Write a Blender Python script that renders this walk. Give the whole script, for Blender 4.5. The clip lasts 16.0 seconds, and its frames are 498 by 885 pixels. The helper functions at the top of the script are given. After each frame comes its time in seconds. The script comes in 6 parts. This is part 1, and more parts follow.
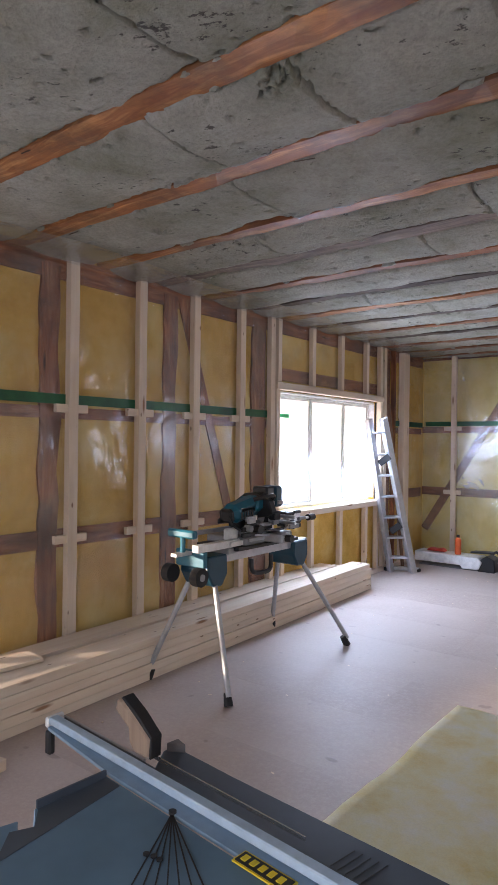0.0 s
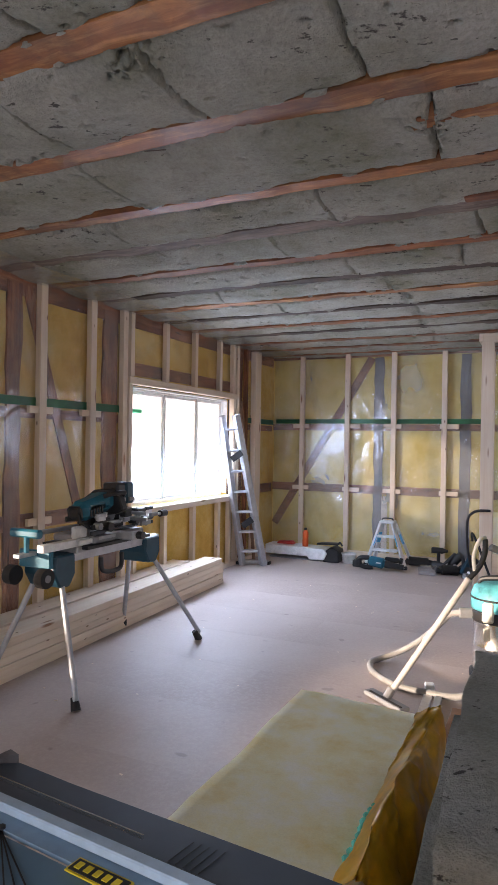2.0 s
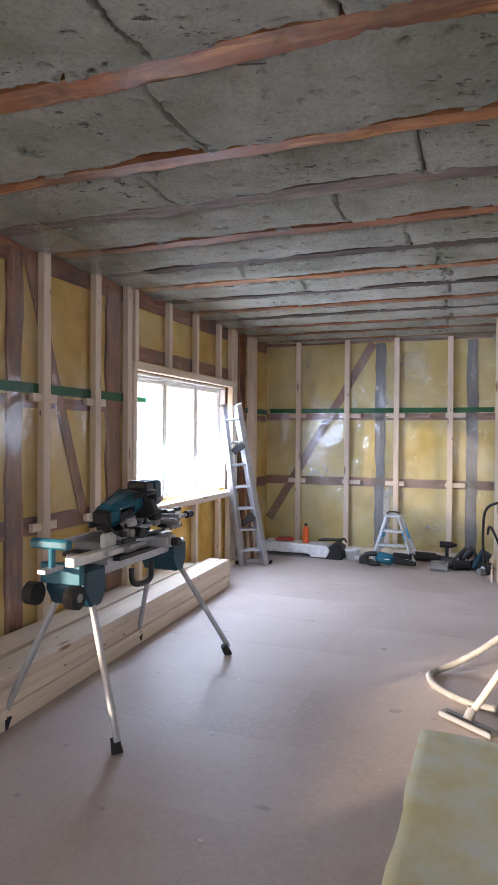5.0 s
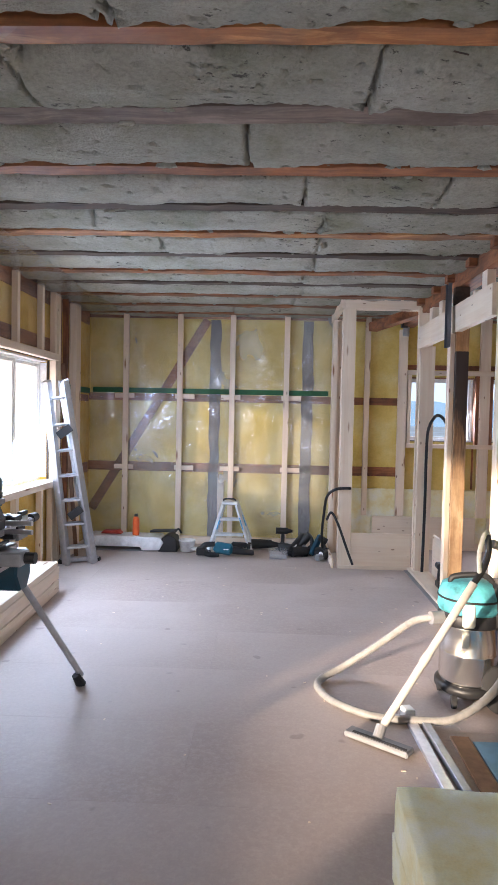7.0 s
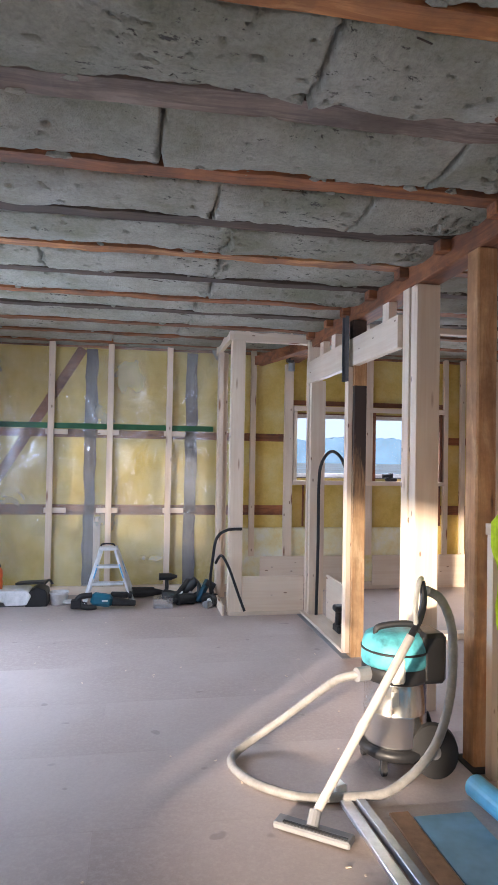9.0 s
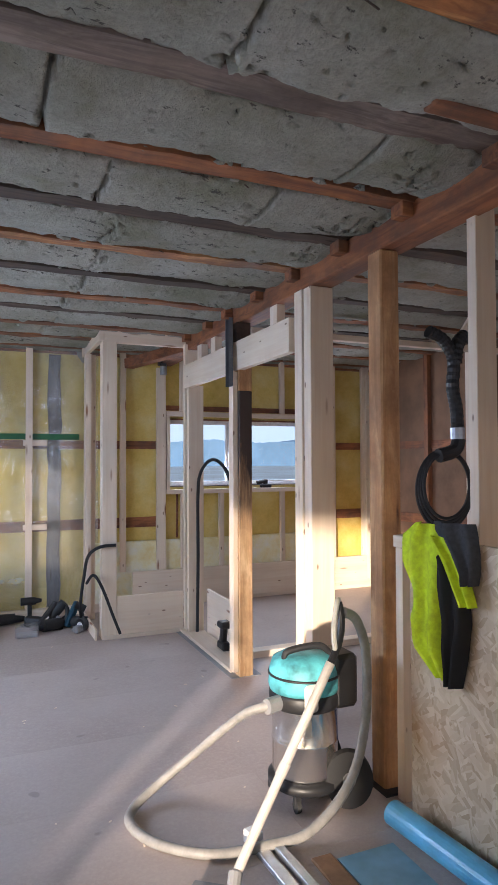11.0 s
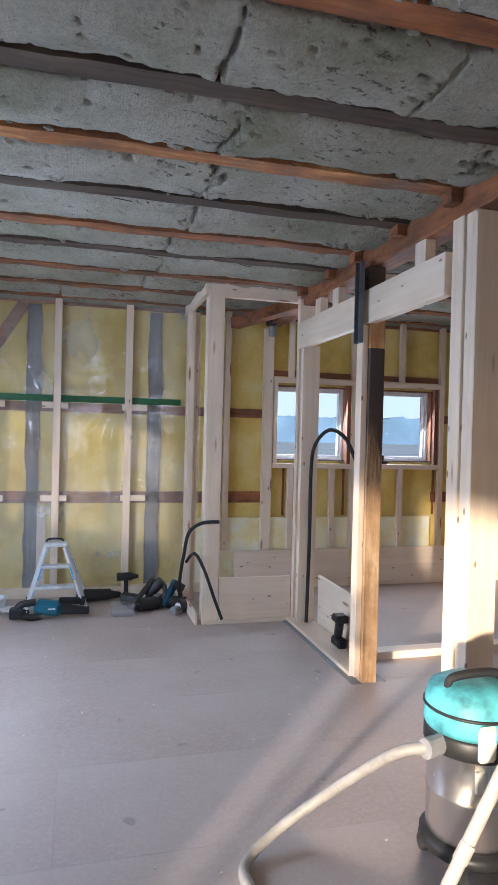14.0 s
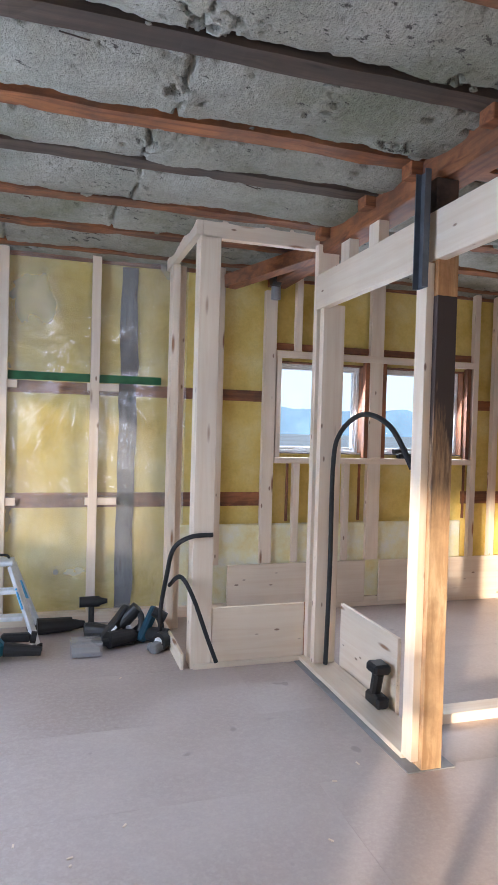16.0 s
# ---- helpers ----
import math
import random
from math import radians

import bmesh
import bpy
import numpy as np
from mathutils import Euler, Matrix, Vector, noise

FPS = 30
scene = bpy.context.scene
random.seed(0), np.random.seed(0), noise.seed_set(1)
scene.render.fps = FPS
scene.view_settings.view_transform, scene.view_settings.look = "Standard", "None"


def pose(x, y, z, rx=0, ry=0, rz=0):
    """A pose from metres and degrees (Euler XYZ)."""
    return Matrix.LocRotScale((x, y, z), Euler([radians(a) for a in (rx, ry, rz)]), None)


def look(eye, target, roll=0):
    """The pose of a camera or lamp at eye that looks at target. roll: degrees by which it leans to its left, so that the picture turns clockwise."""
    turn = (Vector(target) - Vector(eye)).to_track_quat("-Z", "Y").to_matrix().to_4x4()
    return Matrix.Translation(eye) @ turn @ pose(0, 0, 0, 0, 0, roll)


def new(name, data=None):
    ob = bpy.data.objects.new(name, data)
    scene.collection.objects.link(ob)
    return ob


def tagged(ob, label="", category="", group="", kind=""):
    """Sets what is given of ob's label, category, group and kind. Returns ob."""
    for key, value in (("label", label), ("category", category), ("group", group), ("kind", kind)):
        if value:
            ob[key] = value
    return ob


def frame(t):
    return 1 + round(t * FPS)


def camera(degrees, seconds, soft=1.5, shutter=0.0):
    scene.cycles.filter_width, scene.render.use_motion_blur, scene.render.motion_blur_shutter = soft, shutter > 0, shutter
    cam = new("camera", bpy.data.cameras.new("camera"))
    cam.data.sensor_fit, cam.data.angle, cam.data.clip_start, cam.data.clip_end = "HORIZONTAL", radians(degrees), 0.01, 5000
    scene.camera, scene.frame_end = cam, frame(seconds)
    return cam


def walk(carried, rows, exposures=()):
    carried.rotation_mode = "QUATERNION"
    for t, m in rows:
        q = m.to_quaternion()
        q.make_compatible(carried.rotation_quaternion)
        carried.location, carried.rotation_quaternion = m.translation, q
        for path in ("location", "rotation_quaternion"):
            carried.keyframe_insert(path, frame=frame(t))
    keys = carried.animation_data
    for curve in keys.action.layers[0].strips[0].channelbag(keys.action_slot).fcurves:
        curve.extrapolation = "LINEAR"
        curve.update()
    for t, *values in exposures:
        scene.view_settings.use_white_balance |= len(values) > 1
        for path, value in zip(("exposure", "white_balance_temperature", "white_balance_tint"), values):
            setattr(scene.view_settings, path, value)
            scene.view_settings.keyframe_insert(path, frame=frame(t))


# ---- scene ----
cam = camera(42.5, 16.0)
PATH = [
    (0, (0.761, 1.925, 1.396), (-0.472, 3.501, 1.398), 0.7),
    (0.5, (0.767, 1.931, 1.393), (-0.353, 3.59, 1.406), 0.7),
    (1, (0.763, 1.944, 1.386), (-0.273, 3.647, 1.402), 0.7),
    (1.5, (0.772, 1.942, 1.389), (-0.176, 3.701, 1.39), 0.4),
    (2, (0.772, 1.947, 1.387), (-0.079, 3.758, 1.386), 0.9),
    (2.5, (0.784, 1.967, 1.367), (0.096, 3.848, 1.353), 1.3),
    (3, (0.743, 1.928, 1.392), (0.142, 3.838, 1.358), 1.3),
    (3.5, (0.611, 1.986, 1.376), (-0.052, 3.875, 1.387), 1.5),
    (3.7, (0.531, 2.034, 1.363), (-0.139, 3.918, 1.378), 0.9),
    (4.7, (0.200, 2.110, 1.376), (-0.560, 4.010, 1.354), 0.8),
    (5.8, (-0.184, 2.402, 1.38), (-0.629, 4.351, 1.333), 0.9),
    (6, (-0.233, 2.438, 1.371), (-0.606, 4.402, 1.313), 2.1),
    (6.5, (-0.44, 2.579, 1.411), (-0.527, 4.575, 1.324), 0.3),
    (7, (-0.486, 2.655, 1.396), (-0.555, 4.652, 1.316), 1.2),
    (7.5, (-0.483, 2.725, 1.377), (-0.537, 4.722, 1.289), 1.5),
    (8, (-0.557, 2.792, 1.399), (-0.477, 4.789, 1.331), 2.1),
    (8.5, (-0.653, 2.885, 1.384), (-0.425, 4.871, 1.319), 1.9),
    (9, (-0.674, 3.064, 1.39), (-0.323, 5.032, 1.433), 1.0),
    (9.5, (-0.663, 3.206, 1.432), (-0.089, 5.121, 1.468), 1.0),
    (9.8, (-0.683, 3.249, 1.391), (0.01, 5.125, 1.434), 0.8),
    (10, (-0.692, 3.279, 1.456), (0.0, 5.153, 1.556), 1.6),
    (10.2, (-0.71, 3.323, 1.452), (-0.011, 5.196, 1.53), 0.5),
    (12.5, (-0.841, 3.465, 1.398), (0.034, 5.262, 1.467), 1.3),
    (13, (-0.783, 3.595, 1.387), (-0.1, 5.474, 1.445), 0.6),
    (13.5, (-0.718, 3.779, 1.419), (-0.225, 5.717, 1.432), 1.6),
    (14, (-0.748, 4.028, 1.39), (-0.231, 5.96, 1.368), 1.4),
    (14.5, (-0.692, 4.264, 1.372), (-0.174, 6.195, 1.321), -0.1),
    (15, (-0.635, 4.542, 1.379), (-0.195, 6.493, 1.366), 1.6),
    (15.2, (-0.599, 4.67, 1.38), (-0.14, 6.616, 1.341), 2.4),
    (15.5, (-0.618, 4.861, 1.39), (-0.072, 6.785, 1.339), 2.3),
    (16, (-0.609, 5.139, 1.358), (-0.019, 7.049, 1.311), 1.6),
]
walk(cam, [(t, look(eye, target, roll)) for t, eye, target, roll in PATH],
     ((0, 1.16, 6400, 21), (1.2, 0.99, 6400, 21), (2.5, 0.98, 6450, 20), (3.7, 1.04, 6450, 19), (6, 1.15, 6400, 18), (8, 1.20, 6350, 18), (9.5, 0.99, 6200, 17), (12.5, 0.80, 6100, 16), (13.5, 0.84, 6050, 15), (15, 1.11, 6250, 15), (16, 1.23, 6250, 15)))

# ---- world, sun, lights ----
SUN_EL, SUN_AZ = radians(6.2), math.atan2(-0.648, -0.762)
world = bpy.data.worlds.new("world")
scene.world = world
world.use_nodes = True
wn = world.node_tree
sky = wn.nodes.new("ShaderNodeTexSky")
sky.sky_type, sky.sun_disc = "NISHITA", False
sky.sun_elevation, sky.sun_rotation = SUN_EL, SUN_AZ % (2 * math.pi)
sky.dust_density = 1.0
bgn = wn.nodes["Background"]
wn.links.new(sky.outputs[0], bgn.inputs[0])
bgn.inputs[1].default_value = 0.10

sun = new("sun", bpy.data.lights.new("sun", "SUN"))
sun.data.energy, sun.data.angle, sun.data.color = 5.0, radians(2.0), (1.0, 0.84, 0.62)
sd = Vector((-0.648 * math.cos(SUN_EL), -0.762 * math.cos(SUN_EL), math.sin(SUN_EL)))
sun.matrix_world = look(tuple(sd * 20), (0, 0, 0))


def area_lamp(name, eye, target, w, h, watts, col):
    lamp = new(name, bpy.data.lights.new(name, "AREA"))
    lamp.data.shape, lamp.data.size, lamp.data.size_y = "RECTANGLE", w, h
    lamp.data.energy, lamp.data.color = watts, col
    lamp.matrix_world = look(eye, target)
    return lamp


area_lamp("daylight_west", (-2.50, 7.38, 1.36), (0, 7.1, 0.0), 1.8, 0.92, 46, (0.58, 0.76, 1.0))
area_lamp("daylight_side", (-2.49, 2.46, 0.95), (0.8, 3.3, 1.25), 1.3, 1.2, 6, (0.76, 0.86, 1.0))
# added fill from behind the camera, brightens the batts on the right
area_lamp("unseen_fill_south", (0.95, 0.72, 1.4), (0.9, 3.6, 0.6), 1.1, 1.1, 14, (0.80, 0.88, 1.0))
area_lamp("daylight_north_a", (1.34, 9.70, 1.52), (1.34, 7, 0.2), 0.66, 0.6, 9, (0.74, 0.86, 1.0))
area_lamp("daylight_north_b", (2.2, 9.70, 1.52), (2.2, 7, 0.2), 0.7, 0.6, 9, (0.74, 0.86, 1.0))
# weak added fill from the right, no source seen there
area_lamp("unseen_fill_east", (3.25, 5.0, 1.4), (0, 5.0, 0.2), 1.2, 1.1, 4, (0.84, 0.90, 1.0))


# ---- materials ----
def mat(name):
    m = bpy.data.materials.new(name)
    m.use_nodes = True
    t = m.node_tree
    return m, t, t.nodes["Principled BSDF"]


def node(t, kind, ins=None, **props):
    n = t.nodes.new("ShaderNode" + kind)
    for k, v in props.items():
        if k == "blend":
            n.blend_type = v
        elif k == "data":
            n.data_type = v
        elif k == "op":
            n.operation = v
        elif k == "vtype":
            n.vector_type = v
        elif k == "feature":
            n.feature = v
        elif k == "dims":
            n.noise_dimensions = v
    for k, v in (ins or {}).items():
        n.inputs[k].default_value = v
    return n


def ramp(t, fac, stops):
    n = t.nodes.new("ShaderNodeValToRGB")
    els = n.color_ramp.elements
    while len(els) < len(stops):
        els.new(0.5)
    for e, (p, c) in zip(els, stops):
        e.position, e.color = p, (*c, 1)
    t.links.new(fac, n.inputs[0])
    return n.outputs[0]


def coords(t, scale, spin=None):
    c = t.nodes.new("ShaderNodeTexCoord")
    mp = t.nodes.new("ShaderNodeMapping")
    mp.inputs["Scale"].default_value = scale
    if spin:
        mp.vector_type = "TEXTURE"
        mp.inputs["Scale"].default_value = tuple(1 / v for v in scale)
        mp.inputs["Rotation"].default_value = spin
    info = t.nodes.new("ShaderNodeObjectInfo")
    mul = node(t, "VectorMath", {1: (7.3, 5.1, 9.7)}, op="MULTIPLY")
    add = node(t, "VectorMath", op="ADD")
    t.links.new(info.outputs["Random"], mul.inputs[0])
    t.links.new(c.outputs["Object"], add.inputs[0])
    t.links.new(mul.outputs[0], add.inputs[1])
    t.links.new(add.outputs[0], mp.inputs[0])
    return mp.outputs[0]


def bump(t, bsdf, h, strength, dist=0.01):
    b = node(t, "Bump", {"Strength": strength, "Distance": dist})
    t.links.new(h, b.inputs["Height"])
    t.links.new(b.outputs[0], bsdf.inputs["Normal"])


def mixc(t, fac, a, b, blend="MIX"):
    n = node(t, "Mix", data="RGBA", blend=blend)
    for k, v in ((0, fac), (6, a), (7, b)):
        if isinstance(v, (int, float)):
            n.inputs[k].default_value = v
        elif isinstance(v, tuple):
            n.inputs[k].default_value = (*v, 1)
        else:
            t.links.new(v, n.inputs[k])
    return n.outputs[2]


def wood(name, axis, light, dark, knot, rough=0.6, stain=0.0, stain_col=(0.05, 0.04, 0.035), bright=None, nails=False):
    m, t, b = mat(name)
    s = [26.0, 26.0, 26.0]
    s[axis] = 1.3
    grain = node(t, "TexNoise", {"Scale": 1.0, "Detail": 5.0, "Roughness": 0.6, "Distortion": 0.6})
    t.links.new(coords(t, tuple(s)), grain.inputs["Vector"])
    col = ramp(t, grain.outputs["Fac"], [(0.3, dark), (0.62, light)])
    s2 = [9.0, 9.0, 9.0]
    s2[axis] = 1.6
    vor = node(t, "TexVoronoi", {"Scale": 1.0})
    t.links.new(coords(t, tuple(s2)), vor.inputs["Vector"])
    kn = ramp(t, vor.outputs["Distance"], [(0.05, (1, 1, 1)), (0.12, (0, 0, 0))])
    col = mixc(t, kn, col, knot)
    big = node(t, "TexNoise", {"Scale": 1.7, "Detail": 3.0})
    t.links.new(coords(t, (1, 1, 1)), big.inputs["Vector"])
    tone = ramp(t, big.outputs["Fac"], [(0.3, (0.82, 0.82, 0.82)), (0.7, (1.0, 1.0, 1.0))])
    col = mixc(t, 1.0, col, tone, "MULTIPLY")
    if bright:
        s3 = [15.0, 15.0, 15.0]
        s3[axis] = 2.4
        br = node(t, "TexNoise", {"Scale": 1.0, "Detail": 5.0, "Roughness": 0.65, "Distortion": 0.9})
        t.links.new(coords(t, tuple(s3)), br.inputs["Vector"])
        col = mixc(t, ramp(t, br.outputs["Fac"], [(0.50, (0, 0, 0)), (0.64, (0.85,) * 3)]), col, bright)
        col = mixc(t, ramp(t, br.outputs["Fac"], [(0.34, (0.9,) * 3), (0.44, (0, 0, 0))]), col, dark)
    if nails:
        s4 = [13.0, 13.0, 13.0]
        s4[axis] = 5.0
        nv = node(t, "TexVoronoi", {"Scale": 1.0})
        t.links.new(coords(t, tuple(s4)), nv.inputs["Vector"])
        col = mixc(t, ramp(t, nv.outputs["Distance"], [(0.055, (0.85,) * 3), (0.10, (0, 0, 0))]), col, (0.20, 0.10, 0.055))
    if stain:
        st = node(t, "TexNoise", {"Scale": 3.1, "Detail": 6.0, "Roughness": 0.7})
        t.links.new(coords(t, (1, 1, 1)), st.inputs["Vector"])
        f = ramp(t, st.outputs["Fac"], [(0.5 - stain * 0.2, (0, 0, 0)), (0.62, (stain, stain, stain))])
        col = mixc(t, f, col, stain_col)
    t.links.new(col, b.inputs["Base Color"])
    b.inputs["Roughness"].default_value = rough
    bump(t, b, grain.outputs["Fac"], 0.25, 0.003)
    return m


PINE = [wood("new_pine_" + "xyz"[i], i, (0.88, 0.75, 0.61), (0.80, 0.64, 0.49), (0.36, 0.18, 0.09), nails=True) for i in range(3)]
OLD = [wood("old_pine_" + "xyz"[i], i, (0.40, 0.15, 0.055), (0.19, 0.06, 0.026), (0.08, 0.03, 0.018), 0.7, 0.6, bright=(0.42, 0.15, 0.06)) for i in range(3)]
GREYW = [wood("grey_weathered_wood_" + "xyz"[i], i, (0.25, 0.235, 0.235), (0.13, 0.115, 0.12), (0.06, 0.04, 0.03), 0.85, 0.5) for i in range(3)]
BROWNG = [wood("brown_grey_old_wood_" + "xyz"[i], i, (0.27, 0.205, 0.17), (0.13, 0.095, 0.08), (0.06, 0.04, 0.03), 0.85, 0.5, bright=(0.34, 0.27, 0.23)) for i in range(3)]
GREYD = [wood("dark_weathered_wood_" + "xyz"[i], i, (0.13, 0.09, 0.068), (0.055, 0.038, 0.03), (0.03, 0.02, 0.016), 0.85, 0.5) for i in range(3)]
ORANGE = [wood("orange_pine_" + "xyz"[i], i, (0.52, 0.21, 0.07), (0.30, 0.095, 0.03), (0.09, 0.03, 0.018), 0.6, 0.6, bright=(0.72, 0.36, 0.14)) for i in range(3)]


AMBER = [wood("amber_aged_wood_" + "xyz"[i], i, (0.70, 0.38, 0.17), (0.48, 0.235, 0.095), (0.10, 0.04, 0.02), 0.6, 0.5, (0.12, 0.05, 0.025), bright=(0.74, 0.46, 0.24)) for i in range(3)]


def tinted_wood():
    """Brown framing seen dulled behind the film."""
    return [wood("film_brown_wood_" + "xyz"[i], i, (0.44, 0.17, 0.075), (0.20, 0.07, 0.03), (0.06, 0.03, 0.02), 0.5, 0.6, bright=(0.55, 0.26, 0.13)) for i in range(3)]


FILMW = tinted_wood()


def wool(name, a, b_, c, scale=1.0, gouges=True, rough=0.95, depth=0.02, strength=0.9):
    m, t, b = mat(name)
    v = coords(t, (1, 1, 1))
    big = node(t, "TexNoise", {"Scale": 2.2 * scale, "Detail": 5.0, "Roughness": 0.65})
    fine = node(t, "TexNoise", {"Scale": 60 * scale, "Detail": 4.0, "Roughness": 0.7})
    t.links.new(v, big.inputs["Vector"])
    t.links.new(v, fine.inputs["Vector"])
    col = ramp(t, big.outputs["Fac"], [(0.32, a), (0.5, b_), (0.68, c)])
    fc = ramp(t, fine.outputs["Fac"], [(0.3, (0.7, 0.7, 0.7)), (0.6, (1, 1, 1))])
    col = mixc(t, 0.8 if gouges else 0.3, col, fc, "MULTIPLY")
    h = fine.outputs["Fac"]
    if gouges:
        sp = node(t, "TexNoise", {"Scale": 24.0, "Detail": 4.0, "Roughness": 0.7})
        t.links.new(coords(t, (0.8, 1.3, 1.2), (0, 0, 0.35)), sp.inputs["Vector"])
        clus = node(t, "TexNoise", {"Scale": 2.6, "Detail": 2.0})
        t.links.new(v, clus.inputs["Vector"])
        cm = node(t, "Math", {1: 0.42, 2: -0.21}, op="MULTIPLY_ADD")
        t.links.new(clus.outputs["Fac"], cm.inputs[0])
        ca = node(t, "Math", op="ADD")
        t.links.new(cm.outputs[0], ca.inputs[0])
        t.links.new(sp.outputs["Fac"], ca.inputs[1])
        # shade inside the small gouges is put into the colour, over matching dents
        f = ramp(t, ca.outputs[0], [(0.648, (0, 0, 0)), (0.70, (1, 1, 1))])
        col = mixc(t, f, col, (0.09, 0.085, 0.075))
        mm = node(t, "Math", {1: 0.35}, op="MULTIPLY")
        t.links.new(f, mm.inputs[0])
        su = node(t, "Math", op="SUBTRACT")
        t.links.new(fine.outputs["Fac"], su.inputs[0])
        t.links.new(mm.outputs[0], su.inputs[1])
        h = su.outputs[0]
        wv = node(t, "TexWave", {"Scale": 26.0, "Distortion": 1.5, "Detail": 1.0})
        t.links.new(v, wv.inputs["Vector"])
        wm = node(t, "Math", op="MULTIPLY")
        wk = ramp(t, big.outputs["Fac"], [(0.5, (0, 0, 0)), (0.62, (0.045, 0.045, 0.045))])
        t.links.new(wv.outputs["Fac"], wm.inputs[0])
        t.links.new(wk, wm.inputs[1])
        ad = node(t, "Math", op="ADD")
        t.links.new(h, ad.inputs[0])
        t.links.new(wm.outputs[0], ad.inputs[1])
        h = ad.outputs[0]
    t.links.new(col, b.inputs["Base Color"])
    b.inputs["Roughness"].default_value = rough
    bump(t, b, h, strength, depth)
    return m


GREYWOOL = wool("grey_stone_wool", (0.235, 0.24, 0.175), (0.345, 0.34, 0.29), (0.45, 0.445, 0.395), 1.0, True, 0.95, 0.016, 0.75)
# same wool, rougher, with the light on the stacked batts put into its colour
BRIGHTWOOL = wool("brightened_stone_wool", (0.33, 0.33, 0.26), (0.47, 0.47, 0.42), (0.58, 0.58, 0.53), 1.6, True, 0.95, 0.03, 1.0)
YELLOW = wool("yellow_glass_wool", (0.60, 0.41, 0.08), (0.74, 0.56, 0.17), (0.80, 0.67, 0.30), 1.0, False, 0.9, 0.01, 0.4)
WESTWOOL = wool("amber_glass_wool", (0.58, 0.33, 0.05), (0.72, 0.46, 0.11), (0.78, 0.60, 0.24), 1.0, False, 0.9, 0.01, 0.4)
PALEWOOL = wool("pale_glass_wool", (0.82, 0.70, 0.34), (0.88, 0.83, 0.56), (0.90, 0.89, 0.78), 3.0, False, 0.95, 0.006, 0.25)


def simple(name, col, rough=0.5, metal=0.0, vary=0.08, scale=18.0, rbump=0.05, coat=0.0):
    m, t, b = mat(name)
    n = node(t, "TexNoise", {"Scale": scale, "Detail": 4.0, "Roughness": 0.65})
    t.links.new(coords(t, (1, 1, 1)), n.inputs["Vector"])
    lo = tuple(max(0, c * (1 - 2.2 * vary)) for c in col)
    hi = tuple(min(1, c * (1 + vary)) for c in col)
    t.links.new(ramp(t, n.outputs["Fac"], [(0.3, lo), (0.65, hi)]), b.inputs["Base Color"])
    r = node(t, "MapRange", {3: max(0.05, rough - 0.1), 4: min(1, rough + 0.15)})
    t.links.new(n.outputs["Fac"], r.inputs[0])
    t.links.new(r.outputs[0], b.inputs["Roughness"])
    b.inputs["Metallic"].default_value = metal
    b.inputs["Coat Weight"].default_value = coat
    bump(t, b, n.outputs["Fac"], rbump, 0.002)
    return m


TEAL = simple("teal_plastic", (0.010, 0.13, 0.20), 0.4)
DKTEAL = simple("dark_teal_plastic", (0.010, 0.065, 0.105), 0.4)
CYAN = simple("turquoise_plastic", (0.05, 0.36, 0.38), 0.35)
BLACK = simple("black_plastic", (0.018, 0.018, 0.02), 0.45)
RUBBER = simple("black_rubber", (0.025, 0.025, 0.027), 0.75)
ALU = simple("brushed_aluminium", (0.72, 0.72, 0.74), 0.35, 1.0)
DULLALU = simple("dull_aluminium", (0.50, 0.51, 0.54), 0.45, 0.6)
STEEL = simple("polished_steel_tank", (0.88, 0.86, 0.83), 0.2, 1.0, 0.03, 2)
ZINC = simple("galvanised_steel", (0.42, 0.45, 0.50), 0.4, 0.8)
WHITEP = simple("white_plastic", (0.80, 0.80, 0.80), 0.45)
WHITEWOOD = simple("white_painted_wood", (0.80, 0.80, 0.80), 0.45)
HOSE = simple("pale_grey_hose", (0.27, 0.26, 0.25), 0.5, 0, 0.12)
WAND = simple("cream_plastic_tube", (0.52, 0.48, 0.43), 0.45)
GREYP = simple("grey_plastic", (0.26, 0.26, 0.27), 0.5)
ORG = simple("orange_plastic", (0.85, 0.14, 0.03), 0.35)
RED = simple("red_plastic", (0.5, 0.05, 0.04), 0.45)
GREEN = simple("green_tape", (0.015, 0.12, 0.045), 0.35, 0, 0.2, 5)
BLUEP = simple("light_blue_plastic", (0.14, 0.52, 0.84), 0.3, 0, 0.12, 7)
SKYB = simple("sky_blue_trim", (0.10, 0.48, 0.80), 0.4)
PALEALU = simple("pale_aluminium", (0.74, 0.76, 0.78), 0.4, 0.2)
HIVIS = simple("hi_vis_fabric", (0.60, 0.78, 0.015), 0.8, 0, 0.1, 40, 0.2)
DARKFAB = simple("dark_fabric", (0.012, 0.012, 0.014), 0.85, 0, 0.15, 60, 0.2)
GREYFAB = simple("grey_fabric", (0.05, 0.055, 0.065), 0.85, 0, 0.15, 60, 0.2)
BAG = simple("yellow_plastic_bag", (0.78, 0.47, 0.02), 0.3, 0, 0.15, 9)
BAGG = simple("turquoise_bag_print", (0.10, 0.50, 0.42), 0.35, 0, 0.2, 30)
BENCH = simple("blue_grey_sheet_metal", (0.13, 0.23, 0.32), 0.42, 0.2, 0.12, 4)
BENCHD = simple("dark_grey_sheet_metal", (0.075, 0.095, 0.12), 0.5, 0.2, 0.12, 5)
CARD = simple("brown_cardboard", (0.36, 0.20, 0.11), 0.85, 0, 0.12)
SIGNY = simple("yellow_sign_paint", (0.75, 0.58, 0.03), 0.5)


